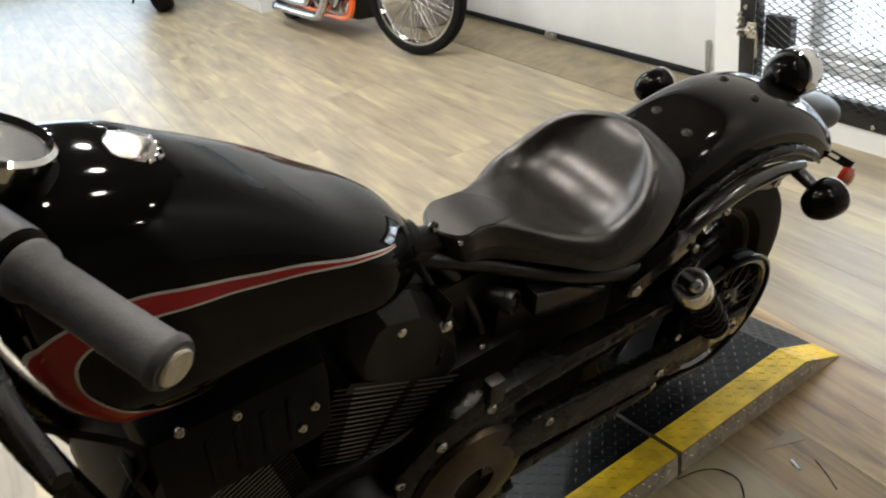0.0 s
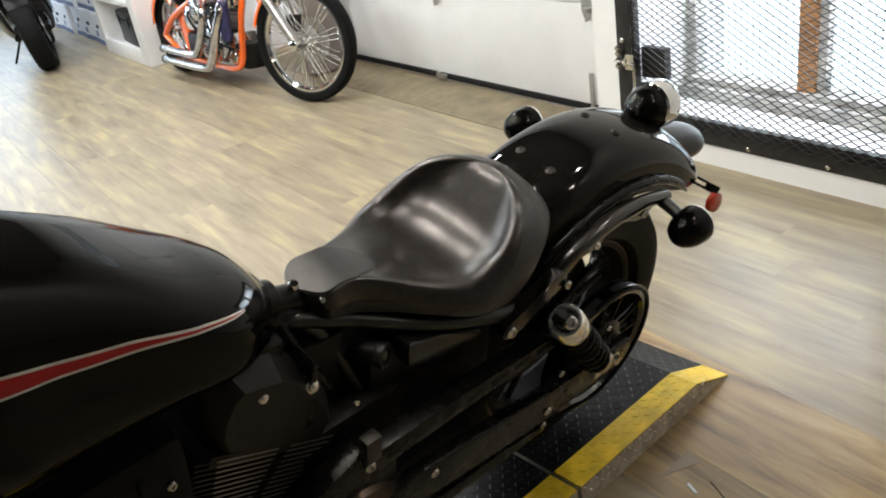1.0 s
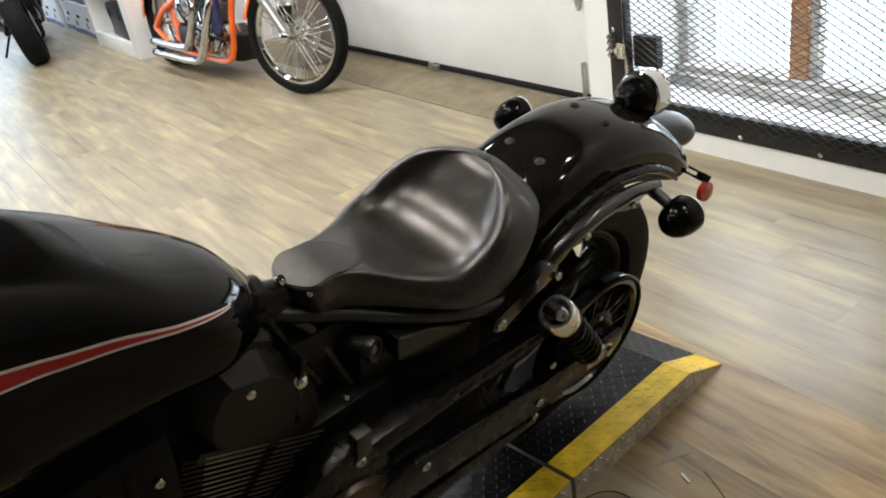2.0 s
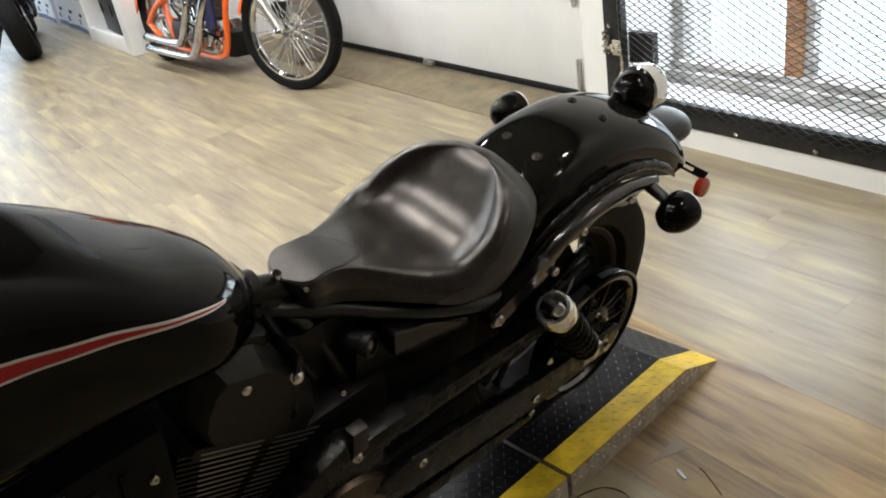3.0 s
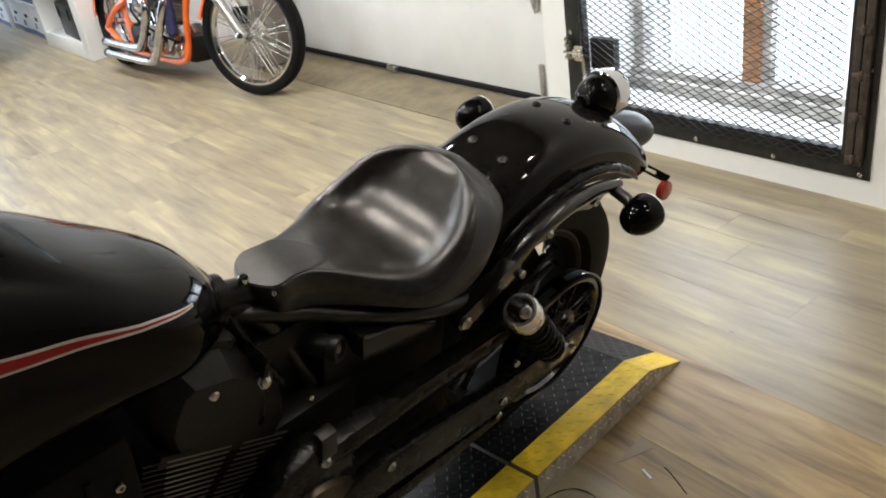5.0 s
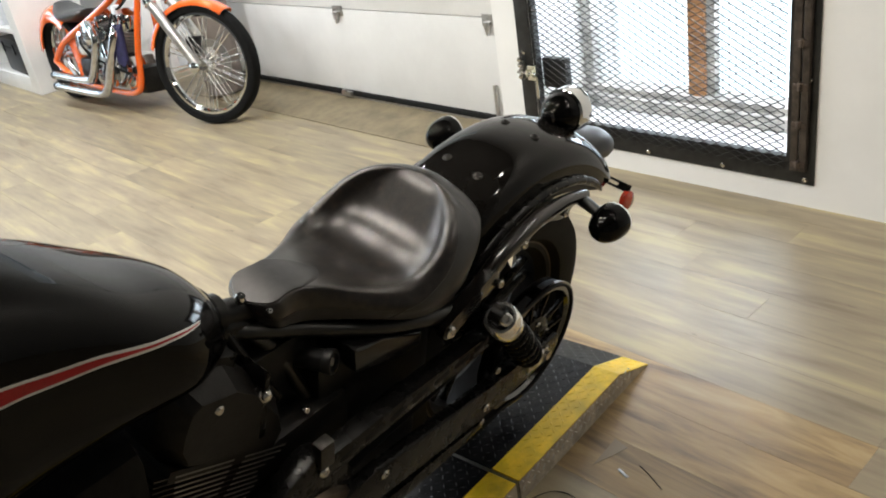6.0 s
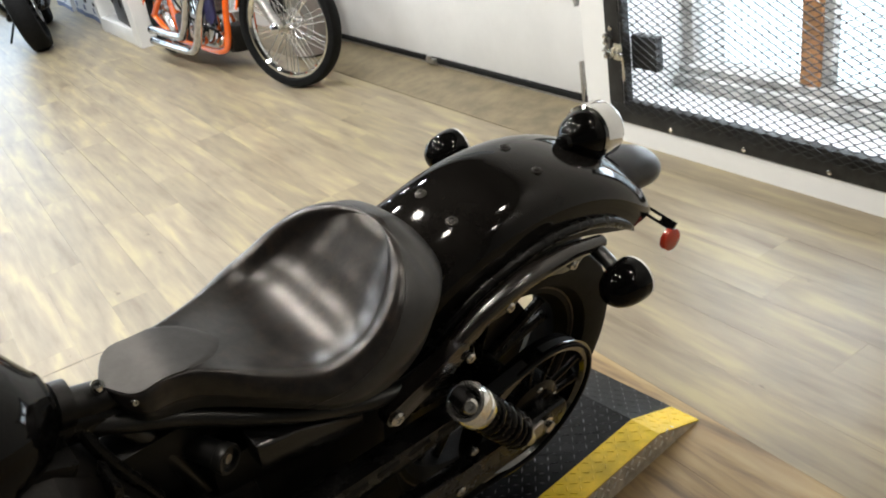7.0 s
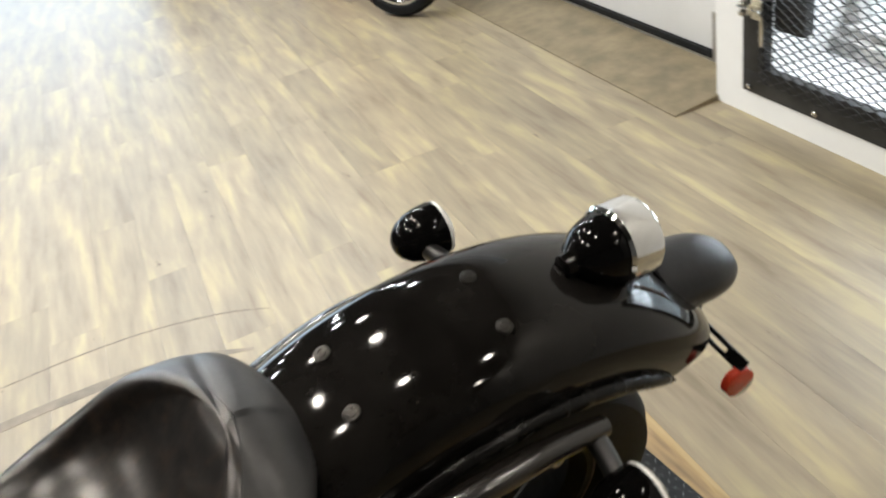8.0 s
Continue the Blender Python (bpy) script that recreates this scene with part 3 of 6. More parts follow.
def platform():
    """Two tread plate ramps end to end: black deck, yellow border, bare sides, the rear end sloping to the floor."""
    width, band, slope = 0.86, 0.074, 0.145

    def build(name, x0, x1, sloped, label):
        p = thing(name, PLAT, label, "platform", "tread plate platforms")

        def top(x, y):
            return PH * min(1.0, max(0.0, x / slope)) if sloped else PH

        xs = [0.004, slope, x1] if sloped else [x0, x1]
        for nm, y0, y1, mat in (("deck", -width + band, -band, "black_plate"), ("border", -band, 0.0, "yellow"), ("border", -width, -width + band, "yellow")):
            bm = bmesh.new()
            loft([[(x, y0, top(x, 0)), (x, y1, top(x, 0)), (x, y1, top(x, 0) - 0.004), (x, y0, top(x, 0) - 0.004)] for x in xs], bm=bm)
            part(nm, bm, M[mat], p, "black painted tread plate" if nm == "deck" else "yellow painted border strip", 0)
            bm = bmesh.new()
            for s0, s1 in zip(xs, xs[1:]):
                tread(bm, (s0, y0), (s1, y1), lambda x, y: top(x, y) + 0.0003)
            tagged(part("tread", bm, M["worn_tread" if nm == "deck" else mat], p, "", 0), kind="stuff")
        for y, sgn in ((0.0, 1), (-width, -1)):
            bm = bmesh.new()
            loft([[(x, y - sgn * 0.004, 0.0), (x, y, 0.0), (x, y, top(x, 0) - 0.002), (x, y - sgn * 0.004, top(x, 0) - 0.002)] for x in xs], bm=bm)
            part("side_plate", bm, M["side_plate"], p, "bare aluminium tread plate side", 0)
        bm = bmesh.new()
        tread(bm, (max(x0, slope * 0.5), 0.0), (x1, PH), lambda x, y: 0.0, tall=0.003, edge=0.004)
        for v in bm.verts:
            v.co = Vector((v.co.x, v.co.z, v.co.y))
        tagged(part("side_tread", bm, M["silver_plate"], p, "", 0), kind="stuff")
        part("end_plate", slab((x1 - 0.004, -width + 0.01, 0), (x1 - 0.0005, -0.004, PH - 0.005)), M["silver_plate"], p)
        return p

    build("rear_platform", 0.0, 0.582, True, "black tread plate ramp with a yellow painted border and bare sides")
    build("front_platform", 0.594, 2.5, False, "black tread plate platform with a yellow painted border")


platform()

# ---- the black cruiser ----
# its own axes: x forward, y to its left, z up from the deck; it leans on its side stand
BIKE = pose(-0.186, -0.423, 0.05, -17, 0, -83.5)
bike = thing("motorcycle", BIKE, "black cruiser motorcycle with a red pinstriped tank, leaning on its stand", "motorcycle")

TU = (0.762, 0.792, 0.87, 0.95, 1.03, 1.10, 1.17, 1.22, 1.246)
TW = (0.036, 0.082, 0.118, 0.118, 0.122, 0.132, 0.134, 0.108, 0.055)
TT = (0.847, 0.890, 0.945, 1.005, 1.053, 1.089, 1.102, 1.088, 1.050)
TB = (0.796, 0.790, 0.793, 0.795, 0.795, 0.797, 0.810, 0.852, 0.930)


def tank_point(u, a, out=0.0):
    """A point of the tank at station u; a: 0 at the bottom centre, 0.5 on the left flank, 1 at the top centre (past 1: right side)."""
    w, t, b = along(u, TU, TW), along(u, TU, TT), along(u, TU, TB)
    th = math.pi * a
    c, s = -math.cos(th), math.sin(th)
    f = min(1.0, max(0.0, (0.90 - u) / 0.10))
    y = w * math.copysign(abs(s) ** (0.72 + 0.22 * f), s)
    mid = b + (t - b) * 0.40
    z = mid + (t - mid) * abs(c) ** (0.66 + 0.17 * f) if c > 0 else mid - (mid - b) * abs(c) ** 0.62
    n = Vector((0, s / max(w, 0.02), c / max(t - mid if c > 0 else mid - b, 0.02))).normalized()
    return Vector((u, y, z)) + out * n


def tank_at(u, z, out):
    """The left flank of the tank at a height."""
    lo, hi = 0.06, 0.92
    for _ in range(24):
        a = (lo + hi) / 2
        lo, hi = (a, hi) if tank_point(u, a).z < z else (lo, a)
    return tank_point(u, lo, out)


us = [0.762 + 0.484 * (0.5 - 0.5 * math.cos(math.pi * k / 40)) for k in range(41)]
blunt = [[Vector((0.762 - d, 0, 0.822)) + f * (tank_point(0.762, 2 * k / 56) - Vector((0.762, 0, 0.822))) for k in range(56)] for d, f in ((0.007, 0.08), (0.0066, 0.45), (0.005, 0.75), (0.0028, 0.92))]
tank = part("fuel_tank", loft(blunt + [[tank_point(u, 2 * k / 56) for k in range(56)] for u in us]), M["paint"], bike, "gloss black teardrop tank with a red stripe", 50)


def stripe(centre, width, out, name, mat, cuts=70):
    """A painted band on the left flank: centre line in (x, z) and half widths along it."""
    c = path_points([(x, 0, z) for x, z in centre], 12)
    bm = bmesh.new()
    rows = []
    for i, p in enumerate(c):
        d = (c[min(i + 1, len(c) - 1)] - c[max(i - 1, 0)]).normalized()
        n = Vector((-d.z, 0, d.x))
        w = along(i / (len(c) - 1), *width)
        rows.append([bm.verts.new(tank_at(p.x + n.x * w * k, p.z + n.z * w * k, out)) for k in (-1, -0.5, 0, 0.5, 1)])
    for a, b in zip(rows, rows[1:]):
        for i in range(4):
            bm.faces.new((a[i], a[i + 1], b[i + 1], b[i]))
    return part(name, bm, mat, tank)


SC = [(0.826, 0.890), (0.864, 0.907), (0.907, 0.923), (0.958, 0.942), (1.010, 0.958), (1.057, 0.974), (1.095, 0.987), (1.14, 0.998), (1.18, 0.994), (1.206, 0.974), (1.219, 0.944), (1.217, 0.908), (1.193, 0.872), (1.15, 0.842), (1.09, 0.818), (1.03, 0.807)]
SW = ((0, 0.14, 0.22, 0.30, 0.38, 0.48, 0.58, 0.68, 0.78, 0.88, 1.0), (0.0012, 0.0045, 0.0070, 0.0088, 0.0115, 0.0145, 0.0155, 0.0180, 0.0195, 0.0120, 0.0015))
stripe(SC, SW, 0.0008, "pinstripe", M["pin"])
stripe(SC, (SW[0], tuple(max(w - 0.0030, 0.0003) for w in SW[1])), 0.0013, "red_stripe", M["red"])

# filler cap
cap = part("filler_cap", lathe([(-0.012, 0.036), (0.003, 0.036), (0.005, 0.0335), (0.009, 0.032), (0.015, 0.029), (0.019, 0.023), (0.0205, 0.013), (0.021, 0.002)], (1.083, 0.0, 1.066), (-0.16, 0, 1), 40), M["cap"], bike, "polished chrome filler cap")
for k in range(16):
    a = 2 * math.pi * k / 16
    part("cap_flute", slab((-0.0025, -0.0015, -0.004), (0.0025, 0.0015, 0.004), 0.001, pose(1.0815 + 0.0315 * math.cos(a), 0.0315 * math.sin(a), 1.076 + 0.005 * math.cos(a), 0, -9, math.degrees(a))), M["chrome"], cap)

# speedometer and bar clamp in front of the tank
meter = part("speedometer", lathe([(-0.035, 0.012), (-0.032, 0.035), (-0.01, 0.046), (0.02, 0.048), (0.026, 0.046)], (1.197, 0.0, 1.103), (-0.45, 0, 1), 36), M["smoke"], bike, "round black speedometer pod")
part("meter_bezel", ring_profile((1.197, 0, 1.103), (-0.45, 0, 1), [(0.012, 0.049), (0.028, 0.051), (0.032, 0.047), (0.026, 0.042)], 36), M["chrome"], meter, "chrome bezel")
part("top_clamp", slab((1.225, -0.09, 1.03), (1.31, 0.09, 1.06), 0.012), M["satin"], bike)
for v in (-0.085, 0.085):
    part("fork_tube", tube([(1.262, v, 1.07), (1.66, v, 0.42)], 0.0205, 16, 1), M["chrome"], bike, "chrome fork tube")
    part("fork_slider", tube([(1.46, v, 0.745), (1.725, v, 0.315)], 0.029, 16, 1), M["satin"], bike, "black fork slider")
part("handlebar", tube([(1.2135, 0.268, 1.197), (1.245, 0.195, 1.195), (1.272, 0.10, 1.12), (1.272, 0.05, 1.09), (1.272, -0.05, 1.09), (1.272, -0.12, 1.12), (1.262, -0.27, 1.22), (1.20, -0.40, 1.215)], 0.0115, 14, 5), M["satin"], bike, "black handlebar")
G0, G1 = Vector((1.171, 0.370, 1.183)), Vector((1.2135, 0.268, 1.197))
GD = (G1 - G0).normalized()
grip = part("handlebar_grip", lathe([(-0.001, 0.010), (-0.001, 0.0165), (0.003, 0.0185), (0.006, 0.0185), (0.009, 0.0172), (0.06, 0.0168), (0.105, 0.0170), (0.112, 0.021), (0.118, 0.021), (0.12, 0.012)], G0, GD, 32), M["grip"], bike, "grey-black rubber grip")
part("end_cap", lathe([(-0.0045, 0.001), (-0.0045, 0.0112), (-0.003, 0.0128), (0.001, 0.0128)], G0, GD, 28), M["endcap"], grip, "pale metal end cap")
part("switch_box", lathe([(0.122, 0.014), (0.126, 0.024), (0.165, 0.024), (0.17, 0.014)], G0, GD, 20), M["plastic"], bike)
part("clutch_lever", tube([G0 + Vector((0.075, 0.03, -0.012)), G0 + Vector((0.085, -0.05, -0.01)), G0 + Vector((0.08, -0.13, -0.005))], 0.006, 10, 4), M["satin"], bike)
G2 = Vector((1.17, -0.47, 1.19))
part("handlebar_grip", lathe([(-0.001, 0.010), (0.0, 0.0165), (0.006, 0.0185), (0.010, 0.0172), (0.115, 0.0168), (0.12, 0.012)], G2, (0.3, 1, 0.2), 24), M["grip"], bike)
part("headlight", lathe([(0, 0.004), (0.01, 0.05), (0.06, 0.085), (0.10, 0.09), (0.105, 0.085)], (1.30, 0, 0.95), (1, 0, -0.1), 32), M["paint"], bike)
part("headlight_glass", lathe([(0.100, 0.085), (0.112, 0.06), (0.116, 0.01)], (1.30, 0, 0.95), (1, 0, -0.1), 32), M["lens"], bike)

# ---- seat ----
SU = (0.255, 0.285, 0.32, 0.36, 0.42, 0.48, 0.54, 0.58, 0.62, 0.66, 0.69, 0.706)
SB = (0.770, 0.762, 0.738, 0.710, 0.694, 0.700, 0.715, 0.725, 0.735, 0.748, 0.762, 0.776)


def spline(xs, ys):
    """A natural cubic spline, without kinks in its curvature."""
    n = len(xs)
    h = [xs[i + 1] - xs[i] for i in range(n - 1)]
    m, v = np.eye(n), np.zeros(n)
    for i in range(1, n - 1):
        m[i, i - 1], m[i, i], m[i, i + 1] = h[i - 1], 2 * (h[i - 1] + h[i]), h[i]
        v[i] = 6 * ((ys[i + 1] - ys[i]) / h[i] - (ys[i] - ys[i - 1]) / h[i - 1])
    k = np.linalg.solve(m, v)

    def at(x):
        x = min(max(x, xs[0]), xs[-1])
        i = max(j for j in range(n - 1) if xs[j] <= x)
        p, q = xs[i + 1] - x, x - xs[i]
        return float(k[i] * p ** 3 / (6 * h[i]) + k[i + 1] * q ** 3 / (6 * h[i]) + (ys[i] / h[i] - k[i] * h[i] / 6) * p + (ys[i + 1] / h[i] - k[i + 1] * h[i] / 6) * q)

    return at


SEAT_BACK = 0.255
ridge = spline((0.255, 0.285, 0.322, 0.390, 0.460, 0.560, 0.640, 0.706), (0.782, 0.815, 0.825, 0.791, 0.757, 0.771, 0.797, 0.794))
hollow = spline((0.255, 0.285, 0.318, 0.372, 0.440, 0.510, 0.570, 0.640, 0.706), (0.782, 0.815, 0.825, 0.776, 0.739, 0.744, 0.772, 0.798, 0.797))
half_front = spline((0.42, 0.48, 0.54, 0.58, 0.62, 0.66, 0.69, 0.706), (0.150, 0.1425, 0.106, 0.079, 0.0555, 0.051, 0.041, 0.006))


def half_width(u):
    """A rounded tail behind, tapering to the nose in front."""
    return half_front(u) if u > 0.42 else 0.150 * max(0.0, 1 - max(0.0, (0.42 - u) / (0.42 - SEAT_BACK)) ** 2.28) ** 0.4386


def crest(u):
    """The part of the half width inside the rim."""
    return 0.79 * math.sqrt(max(0.0, 1 - max(0.0, (0.43 - u) / 0.1134) ** 2))


KNOTS = (0.0, 0.5, 0.8, 1.0, 1.35, 1.75, 2.0)


def seat_point(u, a, out=0.0):
    """a: 0 on the middle line, 1 on the rim's crest, 2 at the hem; negative on the right side."""
    w, r, c, b = half_width(u), ridge(u), hollow(u), along(u, SU, SB)
    rim = min(crest(u), 0.98) * w
    ys = (0, 0.54 * rim, 0.82 * rim, rim, rim + 0.62 * (w - rim), w, 0.96 * w)
    k = min(1.0, rim / 0.03)
    c = r - max(0.0, r - c) * k * k * (3 - 2 * k)
    zs = (c, c + 0.03 * (r - c), c + 0.38 * (r - c), r, r - 0.22 * (r - b), b + 0.38 * (r - b), b)
    k = min(abs(a), 2.0)
    i = max(j for j in range(6) if KNOTS[j] <= k + 1e-9)
    h = KNOTS[i + 1] - KNOTS[i]
    s = (k - KNOTS[i]) / h

    def slope(v, j, flat):
        if j == 0:
            return 0.0 if flat else (v[1] - v[0]) / KNOTS[1]
        if j == 6:
            return (v[6] - v[5]) / (KNOTS[6] - KNOTS[5])
        if j == 3 and flat:
            return 0.0
        return (v[j + 1] - v[j - 1]) / (KNOTS[j + 1] - KNOTS[j - 1])

    def at(v, flat):
        return (2 * s ** 3 - 3 * s * s + 1) * v[i] + (s ** 3 - 2 * s * s + s) * h * slope(v, i, flat) + (3 * s * s - 2 * s ** 3) * v[i + 1] + (s ** 3 - s * s) * h * slope(v, i + 1, flat)

    return Vector((u, math.copysign(at(ys, False), a), at(zs, True) + out))


drop = spline((0.43, 0.45, 0.487, 0.503, 0.522), (1.41, 1.45, 1.60, 1.71, 2.0))


def seam(u):
    """Where the leather ends and the matt tail begins: round behind the crest, then down to the hem."""
    if u >= 0.43:
        return min(2.0, drop(u))
    w, rim = half_width(u), crest(u) * half_width(u)
    y = 0.1415 * max(0.0, 1 - ((0.43 - u) / 0.122) ** 2) ** 0.65
    return 1 + 0.35 * max(0.0, y - rim) / (0.62 * (w - rim))


def seat_out(u, a, out):
    """A point held off the seat's skin by the given distance."""
    p = seat_point(u, a)
    n = (seat_point(u, a + 0.02) - seat_point(u, a - 0.02)).cross(seat_point(u - 0.0015, a) - seat_point(u + 0.0015, a))
    if n.z < 0:
        n = -n
    return p + (n.normalized() if n.length > 1e-9 else Vector((0, 0, 1))) * out


def seat_skin(rows, name, mat, label="", out=0.0):
    """rows: (u, from, to) stations of a strip of the seat's skin."""
    bm = bmesh.new()
    n = 72
    net = [[bm.verts.new(seat_out(u, lo + (hi - lo) * k / n, out)) for k in range(n + 1)] for u, lo, hi in rows]
    for a, b in zip(net, net[1:]):
        for i in range(n):
            bm.faces.new((a[i], a[i + 1], b[i + 1], b[i]))
    bmesh.ops.remove_doubles(bm, verts=bm.verts[:], dist=0.00015)
    return part(name, bm, mat, seat, label, 80)


seat = part("seat", loft([[Vector((u, half_width(u) * 0.86 * math.sin(t), along(u, SU, SB) - 0.004 + 0.012 * math.cos(t))) for t in (2 * math.pi * k / 24 for k in range(24))] for u in [0.29 + 0.39 * k / 20 for k in range(21)]]), M["plastic"], bike, "worn black leather solo seat", 70)
sus = [0.2553 + 0.4503 * (0.5 - 0.5 * math.cos(math.pi * k / 110)) for k in range(111)]
inner = [0.3082 + 0.3974 * (0.5 - 0.5 * math.cos(math.pi * k / 110)) for k in range(111)]
seat_skin([(u, -2.0, 2.0) for u in sus], "side_panel", M["vinyl"], "matt black sides and back")
seat_skin([(u, -seam(u), seam(u)) for u in inner], "seat_top", M["leather"], "shiny worn black leather dish", 0.0014)
part("seat_tail", loft([[seat_point(0.2553, -2 + 4 * k / 30, 0.0) for k in range(31)], [seat_point(0.2600, -2 + 4 * k / 30, -0.03) for k in range(31)]]), M["vinyl"], seat, "", 70)
edge = [(u, seam(u)) for u in [0.521 - 0.2128 * math.sin(math.pi / 2 * k / 60) for k in range(61)]]
roll = [seat_point(u, s) for u, s in edge] + [seat_point(u, -s) for u, s in reversed(edge[:-1])]
part("seam_line", tube([q + Vector((0, 0, 0.0002)) for q in roll], 0.0013, 6, 1), M["vinyl"], seat, "stitched seam round the leather", 70)
# front insert, drawn out to a blunt point over the middle of the leather
bm = bmesh.new()
rows = []
for i in range(21):
    k = i / 20
    rows.append([bm.verts.new(seat_point(0.7045 + (0.560 + 0.072 * abs(s / 1.12) ** 1.25 - 0.7045) * k, s, 0.0034 - 0.0026 * (k > 0.99) - 0.0024 * (abs(s) > 1.10))) for s in [-1.12 + 2.24 * j / 28 for j in range(29)]])
for a, b in zip(rows, rows[1:]):
    for j in range(28):
        bm.faces.new((a[j], a[j + 1], b[j + 1], b[j]))
part("seat_insert", bm, M["insert"], seat, "smooth matt grey-black front insert", 40)

# ---- rear fender ----
FEN = Vector((0.10, 0.0, 0.383))
FA0 = 36
FW, FR, FS = 0.103, 0.428, 0.349


def fender_end(s):
    return 147 - 11 * abs(s) ** 3.2


def fender_point(deg, s, out=0.0):
    """s: -1 right edge to 1 left edge."""
    a = radians(deg)
    k = max(0.0, (deg - 126) / 24)
    w = FW * (1 - 0.10 * k * k)
    c = math.pi / 2 * abs(s) ** 1.05
    y = w * math.sin(c) ** 0.82 if c > 0 else 0.0
    r = FS + (FR - FS) * max(0.0, math.cos(c)) ** 0.62 + out
    return FEN + Vector((r * math.cos(a), math.copysign(y, s), r * math.sin(a)))


def fender_row(i, j, out=0.0, narrow=1.0):
    s = (-1 + 2 * j / 32) * narrow
    return fender_point(FA0 + (fender_end(s) - FA0) * i / 60, s, out)


rows_out = [[fender_row(i, j) for j in range(33)] for i in range(61)]
rows_in = [[fender_row(i, j, -0.004, 0.985) for j in range(33)] for i in range(61)]
fender = part("rear_fender", loft([a + list(reversed(b)) for a, b in zip(rows_out, rows_in)]), M["fender_haze"], bike, "gloss black rear fender with four bolts", 50)
# rolled lip, standing a little proud of the skirt
for sg in (1, -1):
    lip = [fender_point(FA0 + 6 + (fender_end(1) - FA0 - 6) * i / 44, sg) + Vector((0, 0.004 * sg, 0.001)) for i in range(45)]
    part("fender_lip", tube(lip, lambda s: 0.0095 * (1 - 0.75 * max(0.0, (s - 0.86) / 0.14) ** 2), 12, 1), M["satin"], fender, "rolled satin black lip")
for sg in (1, -1):
    stations = [FA0 + 6 + (fender_end(1) - FA0 - 7) * i / 44 for i in range(45)]
    rows = []
    for i, d in enumerate(stations):
        deep = 0.024 * (1 - max(0.0, (i - 34) / 10) ** 2) + 0.0005
        q = fender_point(d, sg)
        inward = (FEN + Vector((0, q.y, 0)) - q).normalized()
        rows.append([q + Vector((0, 0.001 * sg, 0)), q + Vector((0, 0.0015 * sg, 0)) + deep * inward, q + Vector((0, -0.0025 * sg, 0)) + deep * inward, q + Vector((0, -0.003 * sg, 0))])
    part("fender_skirt", loft(rows), M["plastic"], fender)
for u, v in ((0.214, 0.037), (0.208, -0.036), (0.046, 0.040), (0.042, -0.031)):
    s = (2 / math.pi * math.asin((abs(v) / FW) ** (1 / 0.82))) ** (1 / 1.05)
    p = fender_point(math.degrees(math.acos((u - FEN.x) / FR)), math.copysign(s, v))
    n = (p - FEN - Vector((0, p.y * 0.75, 0))).normalized()
    b = part("fender_bolt", lathe([(-0.004, 0.0085), (0.001, 0.0088), (0.0022, 0.008), (0.0026, 0.0055), (0.0040, 0.0052), (0.0044, 0.0036), (0.003, 0.003)], p, n, 20), M["dull_bolt"], fender)

